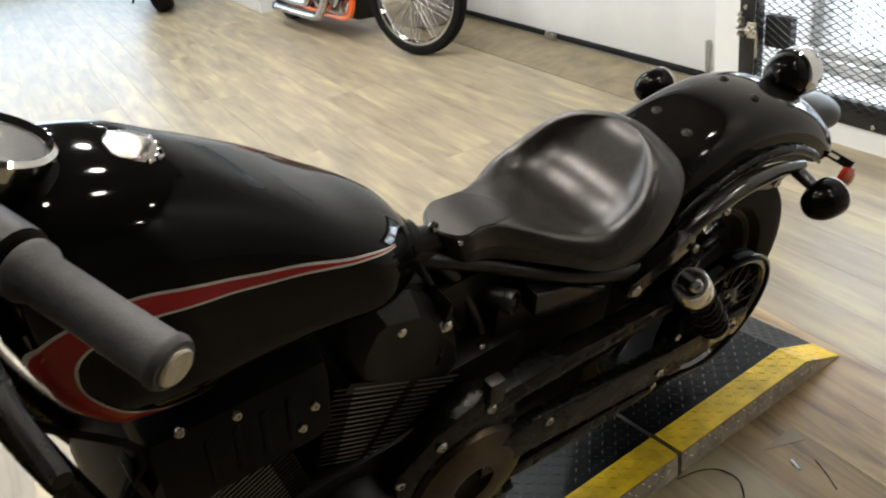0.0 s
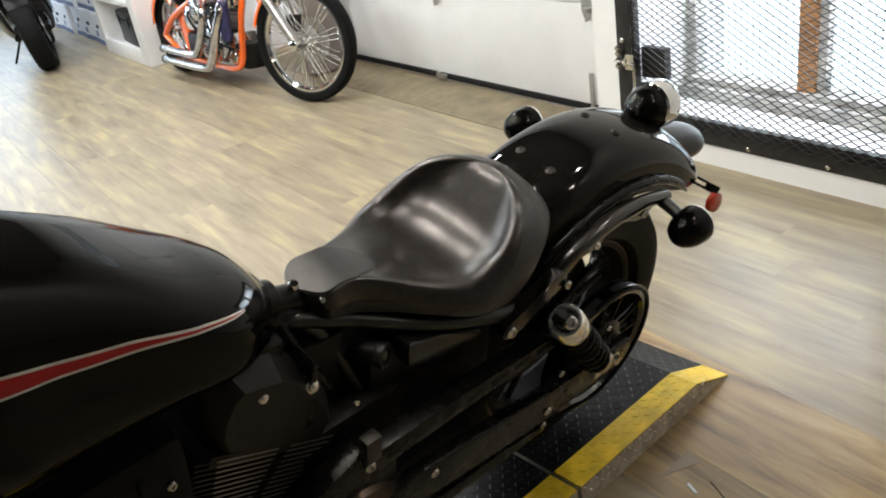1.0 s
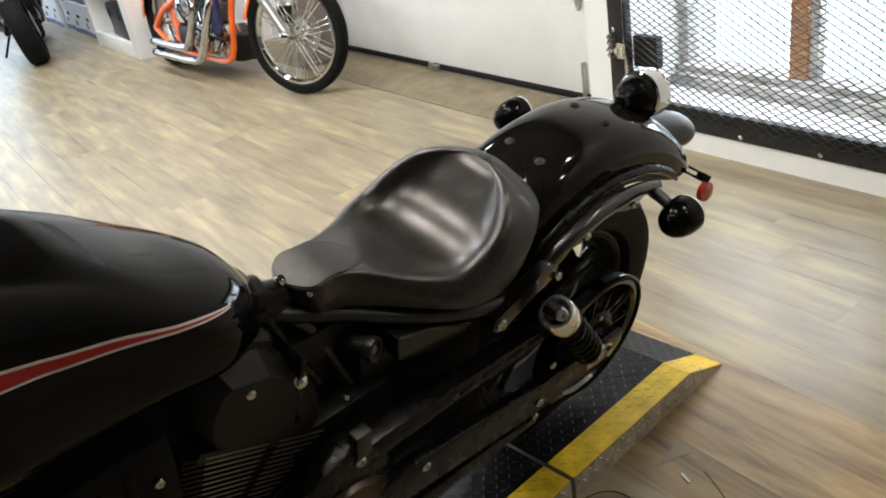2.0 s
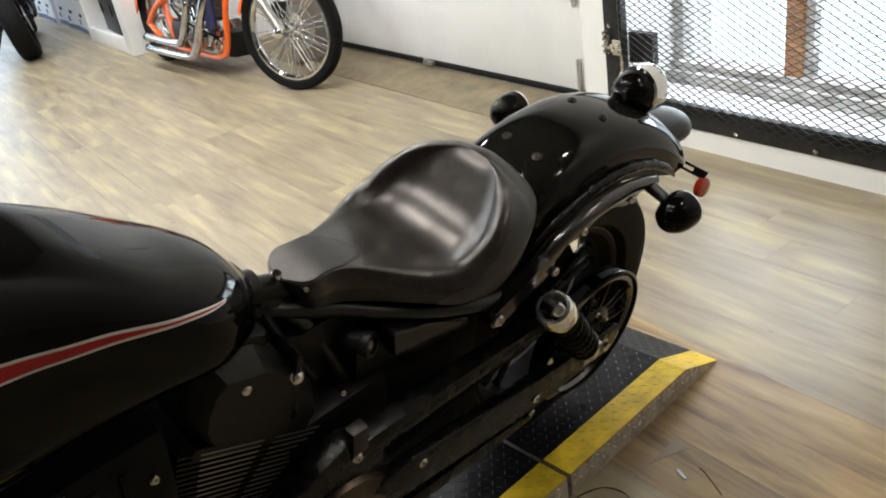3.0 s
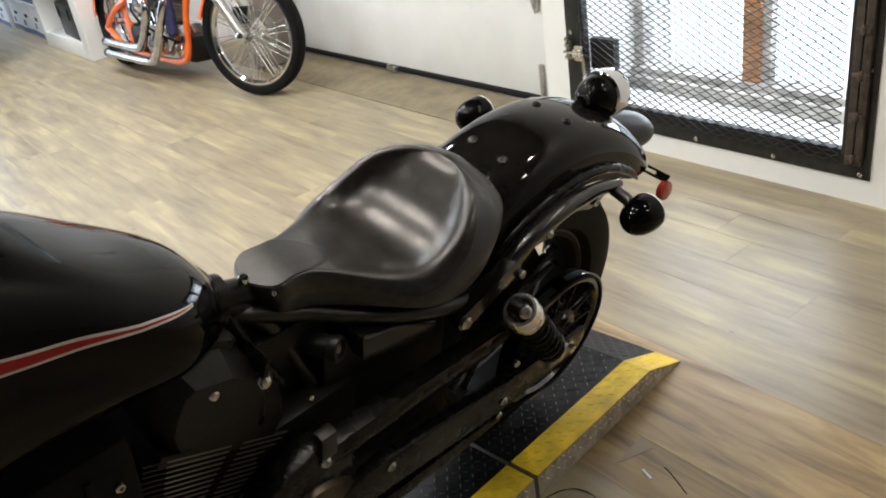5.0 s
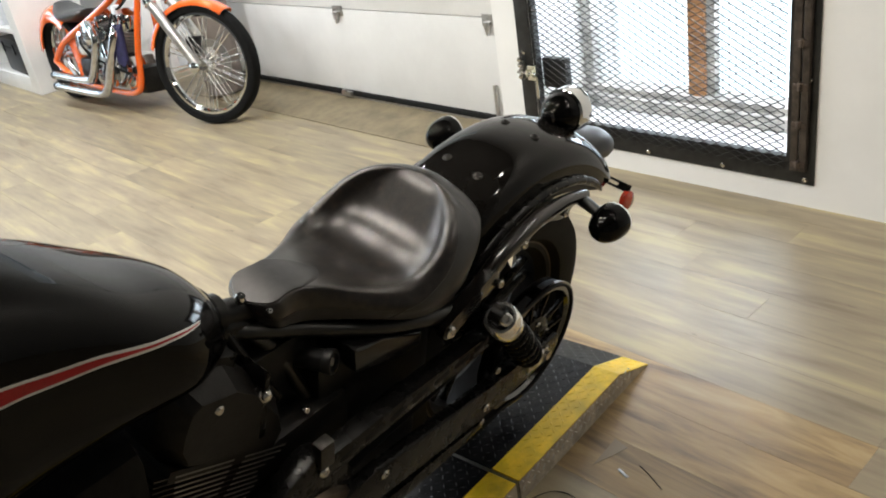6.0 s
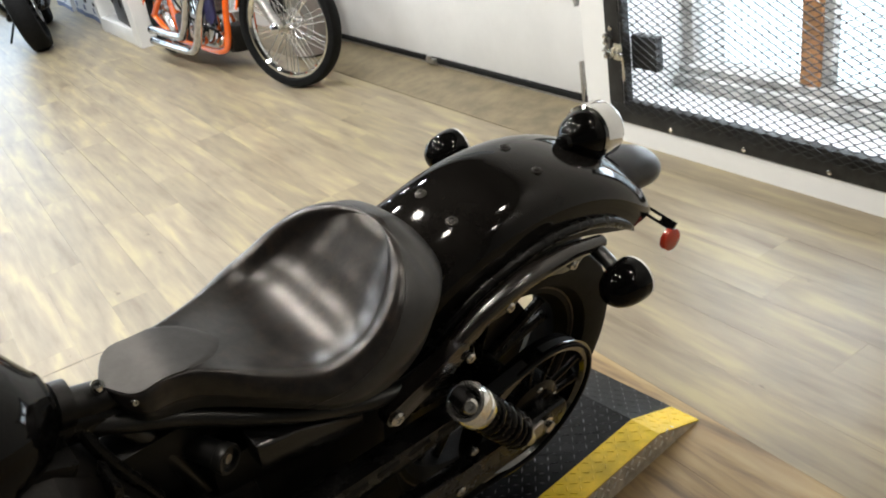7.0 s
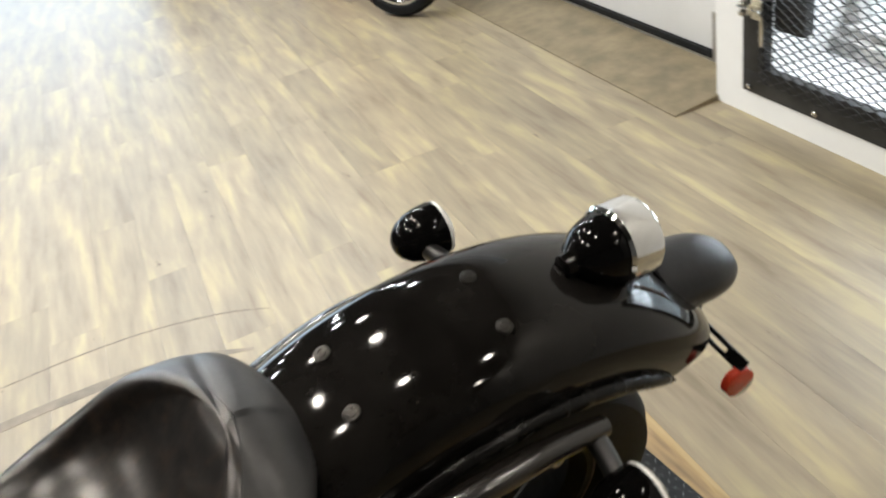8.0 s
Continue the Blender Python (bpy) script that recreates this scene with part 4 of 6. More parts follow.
# fender strut: a rounded bar under the lip with a bolted flange below it, and a flat arm to the frame
for sg in (1, -1):
    drop = 0.0 if sg > 0 else 0.012
    line = [(-0.014, 0.694), (0.016, 0.702), (0.063, 0.713), (0.100, 0.716), (0.140, 0.718), (0.175, 0.715), (0.215, 0.706), (0.262, 0.690), (0.305, 0.664), (0.335, 0.640)]
    bm = tube([(u, 0.133 * sg, z - drop) for u, z in line], lambda s: 0.0135 + 0.0045 * math.sin(math.pi * min(1.0, s * 1.05)), 18, 6, flat=0.85)
    strut = part("fender_strut", bm, M["strut"], bike, "gloss black fender strut", 40)
    low = [(0.318, 0.640), (0.270, 0.640), (0.236, 0.648), (0.222, 0.667), (0.190, 0.662), (0.165, 0.668), (0.150, 0.683), (0.105, 0.690), (0.062, 0.668), (0.034, 0.664), (0.012, 0.676)]
    bm = prism([(u, z - drop) for u, z in [(0.012, 0.700), (0.063, 0.712), (0.140, 0.716), (0.215, 0.704), (0.262, 0.688), (0.318, 0.655)] + low], 0.118 * sg, 0.129 * sg, 0.003)
    part("strut_flange", bm, M["strut"], strut, "", 40)
    a0, a1 = Vector((0.292, 0, 0.672 - drop)), Vector((0.404, 0, 0.629 - drop))
    ad = (a1 - a0).normalized()
    an = Vector((-ad.z, 0, ad.x))
    outline = [a0 + 0.017 * (math.cos(t) * ad + math.sin(t) * an) for t in (math.pi / 2 + math.pi * k / 10 for k in range(11))] + [a1 + 0.0185 * (math.cos(t) * ad + math.sin(t) * an) for t in (-math.pi / 2 + math.pi * k / 10 for k in range(11))]
    part("strut_arm", prism([(p.x, p.z) for p in outline], 0.128 * sg, 0.150 * sg, 0.005), M["strut"], strut, "", 40)
    for u, y, z in ((0.181, 0.130, 0.677), (0.044, 0.130, 0.679), (0.277, 0.150, 0.656), (0.407, 0.150, 0.630)):
        part("bolt", bolt_head((u, y * sg, z - drop), (0, sg, 0), 0.0085 if u != 0.407 else 0.0115, 0.007), M["bolt"], strut)
    stem = part("signal_stem", tube([(0.0, 0.13 * sg, 0.692), (0.004, 0.165 * sg, 0.688), (0.010, 0.196 * sg, 0.682)], lambda s: 0.0125 - 0.002 * s, 14, 4), M["enamel"], bike)
    c = Vector((0.015, 0.209, 0.678)) if sg > 0 else Vector((-0.002, -0.207, 0.685))
    sig = part("turn_signal", lathe([(0.044, 0.002), (0.043, 0.009), (0.038, 0.018), (0.028, 0.0265), (0.014, 0.0325), (0.0, 0.0350), (-0.018, 0.0360), (-0.022, 0.0350)], c, (1, 0, 0.02), 36), M["paint"], bike, "gloss black bullet turn signal")
    part("signal_lens", lathe([(-0.020, 0.0352), (-0.026, 0.0345), (-0.032, 0.026), (-0.035, 0.012), (-0.036, 0.001)], c, (1, 0, 0.02), 30), M["lens"], sig, "clear pale lens")

# tail lamp on its pad, plate hood, side reflector
pad = part("tail_lamp_pad", lathe([(-0.02, 0.056), (0.002, 0.056), (0.010, 0.050), (0.020, 0.030), (0.034, 0.022)], (-0.082, 0, 0.742), (-0.25, 0, 1), 32), M["paint"], bike)
tl = Vector((-0.100, 0.0, 0.783))
TS = 0.97
tail = part("tail_lamp", lathe([(p * TS, q * TS) for p, q in [(0.050, 0.002), (0.049, 0.010), (0.046, 0.0135), (0.036, 0.0150), (0.033, 0.0185), (0.028, 0.0250), (0.019, 0.0325), (0.006, 0.0385), (-0.008, 0.0425), (-0.016, 0.043)]], tl, (1, 0, 0.10), 40), M["paint"], bike, "gloss black tail lamp bowl with a chrome rim")
part("tail_rim", lathe([(p * TS, q * TS) for p, q in [(-0.014, 0.0445), (-0.018, 0.0480), (-0.054, 0.0485), (-0.060, 0.0455)]], tl, (1, 0, 0.10), 40), M["chrome"], tail, "broad chrome rim")
part("tail_lens", lathe([(p * TS, q * TS) for p, q in [(-0.058, 0.0455), (-0.064, 0.037), (-0.067, 0.02), (-0.068, 0.001)]], tl, (1, 0, 0.10), 36), M["reflector"], tail, "red lens")
part("tail_tab", slab((-0.062, -0.010, 0.752), (-0.048, 0.010, 0.785), 0.004), M["satin"], tail)
hood_rows = []
for i in range(17):
    k = i / 16
    x = -0.195 - 0.134 * k
    f = math.sqrt(max(0.0, 1 - max(0.0, (k - 0.45) / 0.56) ** 2.2))
    zc = 0.659 - 0.026 * k ** 1.3
    w, hh = 0.051 * (0.25 + 0.75 * f), 0.039 * (0.2 + 0.8 * f)
    hood_rows.append([(x, w * math.sin(t), zc + hh * math.cos(t)) for t in (2 * math.pi * j / 28 for j in range(28))])
part("plate_hood", loft(hood_rows), M["hood"], bike, "matt black number plate hood", 60)
part("plate_bracket", slab((-0.275, -0.03, 0.58), (-0.265, 0.03, 0.64), 0.002), M["satin"], bike)
A0, A1 = Vector((-0.256, 0.020, 0.588)), Vector((-0.254, 0.126, 0.589))
ad = (A1 - A0).normalized()
au = (Vector((1.25, 0.62, 0.95)) - ad * ad.dot(Vector((1.25, 0.62, 0.95)))).normalized()
an = au.cross(ad).normalized()
am = Matrix.Translation(A0) @ Matrix(((*ad, 0), (*an, 0), (*au, 0), (0, 0, 0, 1))).transposed()
bm = bmesh.new()
for lo, hi in (((0.0, -0.009, -0.002), (0.105, -0.0035, 0.002)), ((0.0, 0.0035, -0.002), (0.105, 0.009, 0.002)), ((0.0, -0.0034, -0.002), (0.030, 0.0034, 0.002)), ((0.075, -0.0034, -0.002), (0.105, 0.0034, 0.002))):
    box(bm, lo, hi)
bm.transform(am)
arm = part("reflector_arm", bm, M["satin"], bike, "slotted black bracket", 30)
part("side_reflector", lathe([(0.008, 0.002), (0.008, 0.018), (0.006, 0.021), (-0.004, 0.022), (-0.006, 0.019), (-0.006, 0.002)], (-0.250, 0.124, 0.564), (0.10, 0.97, 0.21), 28), M["reflector"], arm, "round red reflector")


# ---- wheels, pulley, belt ----
def tyre_profile(r, half):
    return [(-half * 0.62, r - 0.10), (-half * 0.9, r - 0.085), (-half, r - 0.05), (-half * 0.9, r - 0.02), (-half * 0.6, r - 0.005), (-half * 0.25, r), (half * 0.25, r), (half * 0.6, r - 0.005), (half * 0.9, r - 0.02), (half, r - 0.05), (half * 0.9, r - 0.085), (half * 0.62, r - 0.10)]


def cast_wheel(name, at, r, half, spokes, label):
    w = part(name, ring_profile(at, (0, 1, 0), tyre_profile(r, half), 64), M["rubber"], bike, label, 40)
    rr = r - 0.10
    part("rim", ring_profile(at, (0, 1, 0), [(-half * 0.62, rr + 0.012), (half * 0.62, rr + 0.012), (half * 0.64, rr - 0.012), (half * 0.35, rr - 0.028), (-half * 0.35, rr - 0.028), (-half * 0.64, rr - 0.012)], 56), M["matt"], w, "satin black cast rim")
    # thin brown ring painted in for the faint reflection along the rim
    part("rim_line", ring_profile(at, (0, 1, 0), [(half * 0.655, rr + 0.002), (half * 0.665, rr + 0.002), (half * 0.665, rr - 0.002), (half * 0.655, rr - 0.002)], 56), M["rust"], w)
    part("hub", lathe([(-half * 0.8, 0.03), (-half * 0.7, 0.05), (half * 0.7, 0.05), (half * 0.8, 0.03)], at, (0, 1, 0), 28), M["satin"], w)
    part("brake_disc", lathe([(-half * 0.86, rr - 0.075), (-half * 0.8, rr - 0.075), (-half * 0.8, 0.03)], at, (0, 1, 0), 40), M["satin"], w)
    # added dark disc, closes the view through the spokes
    part("inner_web", lathe([(-half * 0.35, 0.04), (-half * 0.3, rr - 0.062), (-half * 0.2, rr - 0.062), (-half * 0.1, 0.04)], at, (0, 1, 0), 40), M["engine"], w)
    for k in range(spokes):
        a = 2 * math.pi * k / spokes + 0.3
        d, s = Vector((math.cos(a), 0, math.sin(a))), Vector((-math.sin(a), 0, math.cos(a)))
        for q in (-1, 1):
            part("spoke", tube([at + d * 0.045 + s * q * 0.008, at + d * (rr - 0.015) + s * q * 0.03], 0.010, 8, 1), M["satin"], w)
    return w


cast_wheel("rear_wheel", Vector((0.106, 0, 0.350)), 0.318, 0.072, 5, "black cast rear wheel with a wide tyre")
cast_wheel("front_wheel", Vector((1.745, 0, 0.365)), 0.335, 0.055, 5, "black cast front wheel")
PC = Vector((0.105, 0.0, 0.382))
pul = part("belt_pulley", ring_profile(PC + Vector((0, 0.132, 0)), (0, 1, 0), [(-0.016, 0.130), (-0.016, 0.144), (0.010, 0.144), (0.013, 0.150), (0.016, 0.150), (0.016, 0.130), (0.008, 0.126)], 64), M["pulley"], bike, "large polished black belt pulley")
for k in range(5):
    a = 2 * math.pi * k / 5 + 0.5
    d = Vector((math.cos(a), 0, math.sin(a)))
    s = Vector((-math.sin(a), 0, math.cos(a)))
    c = PC + Vector((0, 0.134, 0))
    part("spoke", tube([c + d * 0.03 + s * 0.012, c + d * 0.127 + s * 0.03], 0.009, 8, 1, flat=0.6), M["satin"], pul)
    part("spoke", tube([c + d * 0.03 - s * 0.012, c + d * 0.127 - s * 0.03], 0.009, 8, 1, flat=0.6), M["satin"], pul)
    part("bolt", bolt_head(c + d * 0.052 + Vector((0, 0.01, 0)), (0, 1, 0), 0.007, 0.006), M["bolt"], pul)
part("pulley_hub", lathe([(-0.03, 0.065), (0.006, 0.065), (0.012, 0.055), (0.012, 0.03), (0.03, 0.026), (0.032, 0.012)], PC + Vector((0, 0.135, 0)), (0, 1, 0), 28), M["satin"], pul)
part("axle_nut", lathe([(0, 0.017), (0.014, 0.017), (0.016, 0.012), (0.024, 0.011), (0.024, 0.004)], PC + Vector((0, 0.165, 0)), (0, 1, 0), 6), M["bolt"], pul)
ES, ER = Vector((0.735, 0.14, 0.43)), 0.055
belt = []
for k in range(25):
    a = radians(95 + 170 * k / 24)
    belt.append(PC + Vector((0.1445 * math.cos(a), 0.14, 0.1445 * math.sin(a))))
for k in range(13):
    a = radians(-95 + 190 * k / 12)
    belt.append(ES + Vector((ER * math.cos(a), 0, ER * math.sin(a))))
bm = bmesh.new()
n = len(belt)
o = [[bm.verts.new(p + Vector((0, dy, 0))) for p in belt] for dy in (-0.012, 0.012)]
cen = [(PC if i < 25 else ES) for i in range(n)]
q = [[bm.verts.new(p + Vector((0, dy, 0)) - (p - Vector((c.x, p.y, c.z))).normalized() * 0.004) for p, c in zip(belt, cen)] for dy in (-0.012, 0.012)]
for i in range(n):
    j = (i + 1) % n
    bm.faces.new((o[0][i], o[0][j], o[1][j], o[1][i]))
    bm.faces.new((q[0][i], q[1][i], q[1][j], q[0][j]))
    bm.faces.new((o[1][i], o[1][j], q[1][j], q[1][i]))
    bm.faces.new((o[0][i], q[0][i], q[0][j], o[0][j]))
part("drive_belt", bm, M["rubber"], bike, "toothed black drive belt", 40)

# ---- swingarm, guards, shocks ----
for sg in (1, -1):
    arm = part("swingarm", prism([(0.72, 0.47), (0.60, 0.475), (0.30, 0.425), (0.16, 0.412), (0.055, 0.405), (0.045, 0.37), (0.06, 0.345), (0.18, 0.345), (0.32, 0.352), (0.60, 0.395), (0.72, 0.40)], 0.152 * sg, 0.176 * sg, 0.006), M["satin"], bike, "satin black swingarm", 40)
    for u, z in ((0.585, 0.452), (0.30, 0.378)):
        part("bolt", bolt_head((u, 0.175 * sg, z), (0, sg, 0), 0.009, 0.006), M["bolt"], arm)
    part("adjuster_plate", slab((0.115, 0.176 * sg - 0.003, 0.366), (0.165, 0.176 * sg + 0.006, 0.402), 0.003), M["alu"], arm, "bare metal axle adjuster")
    top, bot = Vector((0.308, 0.187 * sg, 0.614)), Vector((0.168, 0.190 * sg, 0.415))
    d = (bot - top).normalized()
    shock = part("shock_absorber", lathe([(-0.01, 0.014), (0.06, 0.014), (0.24, 0.012)], top, d, 16), M["satin"], bike, "black coil shock with a chrome top cap")
    part("shock_cap", ring_profile(top, d, [(-0.002, 0.018), (-0.010, 0.0185), (-0.014, 0.021), (-0.016, 0.0245), (-0.014, 0.0285), (-0.008, 0.031), (0.008, 0.0315), (0.011, 0.029), (0.014, 0.0315), (0.026, 0.0315), (0.030, 0.029), (0.024, 0.018)], 40), M["polish"], shock, "chrome spring cap")
    part("shock_eye", lathe([(-0.014, 0.010), (-0.014, 0.015), (0.010, 0.015), (0.013, 0.012)], top - d * 0.020, (0, sg, 0), 24), M["satin"], shock)
    part("shock_bolt", bolt_head(top + Vector((0, 0.012 * sg, 0)) - d * 0.022, -d + Vector((0, 0.9 * sg, 0)), 0.0115, 0.010), M["bolt"], shock)
    bm = tube([top + d * (0.035 + 0.165 * i / 90) + 0.0255 * (math.cos(i * 0.49) * d.orthogonal().normalized() + math.sin(i * 0.49) * d.cross(d.orthogonal().normalized())) for i in range(91)], 0.0058, 8, 1)
    part("spring", bm, M["satin"], shock, "black coil spring")
    part("shock_clevis", lathe([(0.20, 0.021), (0.212, 0.022), (0.225, 0.013), (0.252, 0.012), (0.262, 0.006)], top, d, 20), M["alu"], shock, "bare metal lower clevis")
# belt guards: slotted upper guard and lower plate
upg = part("belt_guard", prism([(0.70, 0.575), (0.50, 0.568), (0.33, 0.556), (0.26, 0.548), (0.262, 0.522), (0.34, 0.524), (0.50, 0.531), (0.70, 0.530)], 0.128, 0.160, 0.004), M["satin"], bike, "slotted black belt guard")
for k in range(7):
    x = 0.30 + 0.055 * k
    part("guard_slot", slab((x, 0.159, 0.538 + 0.001 * k), (x + 0.038, 0.1612, 0.549 + 0.001 * k), 0.001), M["seal"], upg)
part("belt_guard", prism([(0.66, 0.36), (0.40, 0.335), (0.285, 0.318), (0.285, 0.300), (0.42, 0.305), (0.66, 0.325)], 0.150, 0.168, 0.003), M["satin"], bike)
part("bolt", bolt_head((0.295, 0.168, 0.327), (0, 1, 0), 0.0075, 0.005), M["bolt"], bike)
part("bolt", bolt_head((0.273, 0.172, 0.455), (0, 1, 0), 0.0075, 0.005), M["bolt"], bike)

# ---- frame and side covers ----
for sg in (1, -1):
    part("frame_rail", tube([(0.745, 0.010 * sg, 0.765), (0.692, 0.031 * sg, 0.748), (0.634, 0.045 * sg, 0.722), (0.55, 0.083 * sg, 0.690), (0.46, 0.112 * sg, 0.662), (0.38, 0.126 * sg, 0.645), (0.30, 0.130 * sg, 0.660)], 0.0130, 14, 5), M["enamel"], bike, "black tubular frame rail")
    part("frame_strut", tube([(0.715, 0.022 * sg, 0.758), (0.680, 0.034 * sg, 0.703), (0.645, 0.056 * sg, 0.604), (0.60, 0.095 * sg, 0.49)], 0.0120, 12, 5), M["enamel"], bike, "black frame strut")
    part("frame_strut", tube([(0.745, 0.020 * sg, 0.770), (0.735, 0.040 * sg, 0.73), (0.700, 0.062 * sg, 0.64)], 0.008, 10, 5), M["satin"], bike)
    part("down_tube", tube([(1.275, 0.035 * sg, 0.93), (1.262, 0.060 * sg, 0.80), (1.20, 0.105 * sg, 0.56), (1.13, 0.12 * sg, 0.30), (1.02, 0.12 * sg, 0.22), (0.60, 0.12 * sg, 0.22)], 0.019, 14, 5), M["satin"], bike, "black frame down tube")
    part("side_cover", prism([(0.590, 0.690), (0.530, 0.672), (0.430, 0.622), (0.432, 0.594), (0.470, 0.596), (0.588, 0.640)], 0.060 * sg, 0.112 * sg, 0.007), M["smoke"], bike, "smooth black side cover", 40)
part("backbone", tube([(0.79, 0, 0.785), (0.68, 0, 0.74), (0.58, 0, 0.68), (0.40, 0, 0.64), (0.30, 0, 0.66)], 0.028, 14, 5), M["satin"], bike)
part("tank_mount", tube([(0.775, 0, 0.800), (0.69, 0, 0.770)], 0.021, 18, 1), M["plastic"], bike)
part("mount_collar", ring_profile((0.752, 0, 0.797), (1, 0, 0.28), [(-0.008, 0.022), (-0.008, 0.028), (0.008, 0.028), (0.008, 0.022)], 28), M["plastic"], bike)
part("tank_bolt", bolt_head((0.712, 0.012, 0.806), (0, 0.3, 1), 0.008, 0.010), M["chrome"], bike)
part("bolt", bolt_head((0.668, 0.085, 0.605), (0, 1, 0.3), 0.0055, 0.006), M["chrome"], bike)
part("seat_stud", bolt_head((0.6876, 0.0405, 0.7892), (0, 1, 0.5), 0.0045, 0.005), M["chrome"], bike)
# boxes enlarged and added to keep the gaps behind the frame dark
part("battery_box", slab((0.37, -0.085, 0.42), (0.64, 0.085, 0.66), 0.02), M["plastic"], bike)
part("gearbox", slab((0.58, -0.10, 0.24), (0.80, 0.10, 0.60), 0.03), M["engine"], bike)
part("swingarm_pivot", slab((0.44, -0.10, 0.27), (0.66, 0.122, 0.50), 0.02), M["plastic"], bike)
part("air_box", slab((0.60, -0.05, 0.56), (0.76, 0.05, 0.72), 0.02), M["plastic"], bike)
KA, KD = Vector((0.620, 0.095, 0.678)), Vector((-0.42, 1, 0.16)).normalized()
key = part("steering_key_lock", lathe([(-0.062, 0.0165), (-0.012, 0.0175), (-0.010, 0.0195), (0.0, 0.0200), (0.003, 0.0188), (0.003, 0.0150), (-0.003, 0.0140), (-0.003, 0.001)], KA, KD, 30), M["enamel"], bike, "round black lock barrel")
part("key_slot", lathe([(-0.004, 0.0065), (0.0005, 0.006), (0.001, 0.001)], KA, KD, 20), M["alu"], key, "bare metal keyhole")

# ---- engine ----
eng = part("engine", slab((0.72, -0.115, 0.22), (1.12, 0.115, 0.52), 0.05), M["engine"], bike, "matt black air cooled V-twin engine", 50)


def cylinder(base, tip, name, way):
    """A finned barrel with head and rocker cover from base to tip; way: 1 rear, -1 front, mirrored."""
    d = (tip - base).normalized()
    side = Vector((0, 1, 0))
    fwd = side.cross(d)
    m = Matrix(((*fwd, 0), (*side, 0), (*d, 0), (0, 0, 0, 1))).transposed()
    m = Matrix.Translation(base) @ m

    def flat(x0, x1, z, y0, y1, thick):
        lo, hi = sorted((x0 * way, x1 * way))
        return slab((lo, y0, z), (hi, y1, z + thick), 0.0, m)

    b = part(name, slab((-0.055, -0.055, 0), (0.055, 0.055, 0.30), 0.01, m), M["engine"], eng)
    for k in range(17):
        q = k / 16
        z = 0.086 + 0.0088 * k
        f = part("cooling_fin", flat(-0.072 - 0.075 * q, 0.055 + 0.037 * q, z, -0.098, 0.098, 0.0030), M["engine"], b)
        part("fin_edge", flat(-0.020 - 0.022 * q, 0.022 + 0.036 * q, z + 0.0003, 0.0975, 0.0988, 0.0026), M["fin"], f, "bare machined fin edge")
        part("fin_edge", flat(-0.061 - 0.082 * q, -0.032 - 0.030 * q, z + 0.0003, 0.0975, 0.0988, 0.0026), M["fin"], f)
    shape = [(0.098, 0.300), (0.098, 0.338), (0.085, 0.356), (0.016, 0.370), (-0.03, 0.356), (-0.118, 0.296), (-0.142, 0.262), (-0.138, 0.234), (-0.051, 0.228), (0.067, 0.236), (0.092, 0.268)]
    cx, cz = -0.015, 0.296

    def ring(y, f, lift=0.0):
        return [Vector(((cx + (x - cx) * f) * way, y, cz + (z - cz) * f + lift)) for x, z in shape]

    bm = loft([ring(-0.098, 0.9), ring(-0.085, 1.0), ring(0.066, 1.0), ring(0.071, 0.992), ring(0.100, 0.80, -0.004), ring(0.104, 0.765, -0.005)])
    bm.transform(m)
    cov = part("rocker_cover", bm, M["engine"], b, "satin black rocker cover", 22)
    bm = prism([(x * way, z) for x, z in ((-0.034, 0.372), (-0.046, 0.366), (-0.066, 0.300), (-0.080, 0.262), (-0.070, 0.258), (-0.055, 0.300))], 0.060, 0.1045, 0.002)
    bm.transform(m)
    part("cover_rib", bm, M["satin"], cov)
    part("cover_step", flat(-0.010, 0.070, 0.362, -0.07, 0.07, 0.018), M["satin"], cov)
    part("cylinder_head", flat(-0.118, 0.070, 0.222, -0.095, 0.0985, 0.016), M["engine"], b)
    return cov


cov = cylinder(Vector((0.955, 0, 0.45)), Vector((0.795, 0, 0.745)), "rear_cylinder", 1)
for p in ((0.826, 0.099, 0.748), (0.752, 0.102, 0.716)):
    # black disc paints the shade of the recess round the bolt
    part("bolt_recess", lathe([(-0.012, 0.0165), (-0.0045, 0.0165), (-0.0035, 0.0155), (-0.0042, 0.001)], p, (0, 0.9, 0.4), 20), M["seal"], cov)
    part("cover_bolt", lathe([(-0.01, 0.010), (0.0, 0.010), (0.001, 0.0075), (0.006, 0.007), (0.008, 0.004)], p, (0, 0.9, 0.4), 18), M["bolt"], cov)
cov2 = cylinder(Vector((0.985, 0, 0.42)), Vector((1.120, 0, 0.69)), "front_cylinder", -1)
for p in ((1.128, 0.113, 0.785), (1.062, 0.113, 0.765), (0.984, 0.113, 0.679), (0.964, 0.113, 0.709)):
    part("bolt", bolt_head(p, (0, 0.9, 0.4), 0.0062, 0.006), M["bolt"], cov2)
# added dark block with ridges, fills the pale gap between the cylinders
part("coil_cover", slab((0.93, -0.085, 0.62), (1.17, 0.110, 0.775), 0.03), M["matt"], eng, "matt black filler block between the cylinders", 40)
for k in range(4):
    part("cover_ridge", slab((0.99 + 0.035 * k, 0.108, 0.66), (1.0 + 0.035 * k, 0.1135, 0.745), 0.003), M["matt"], eng)
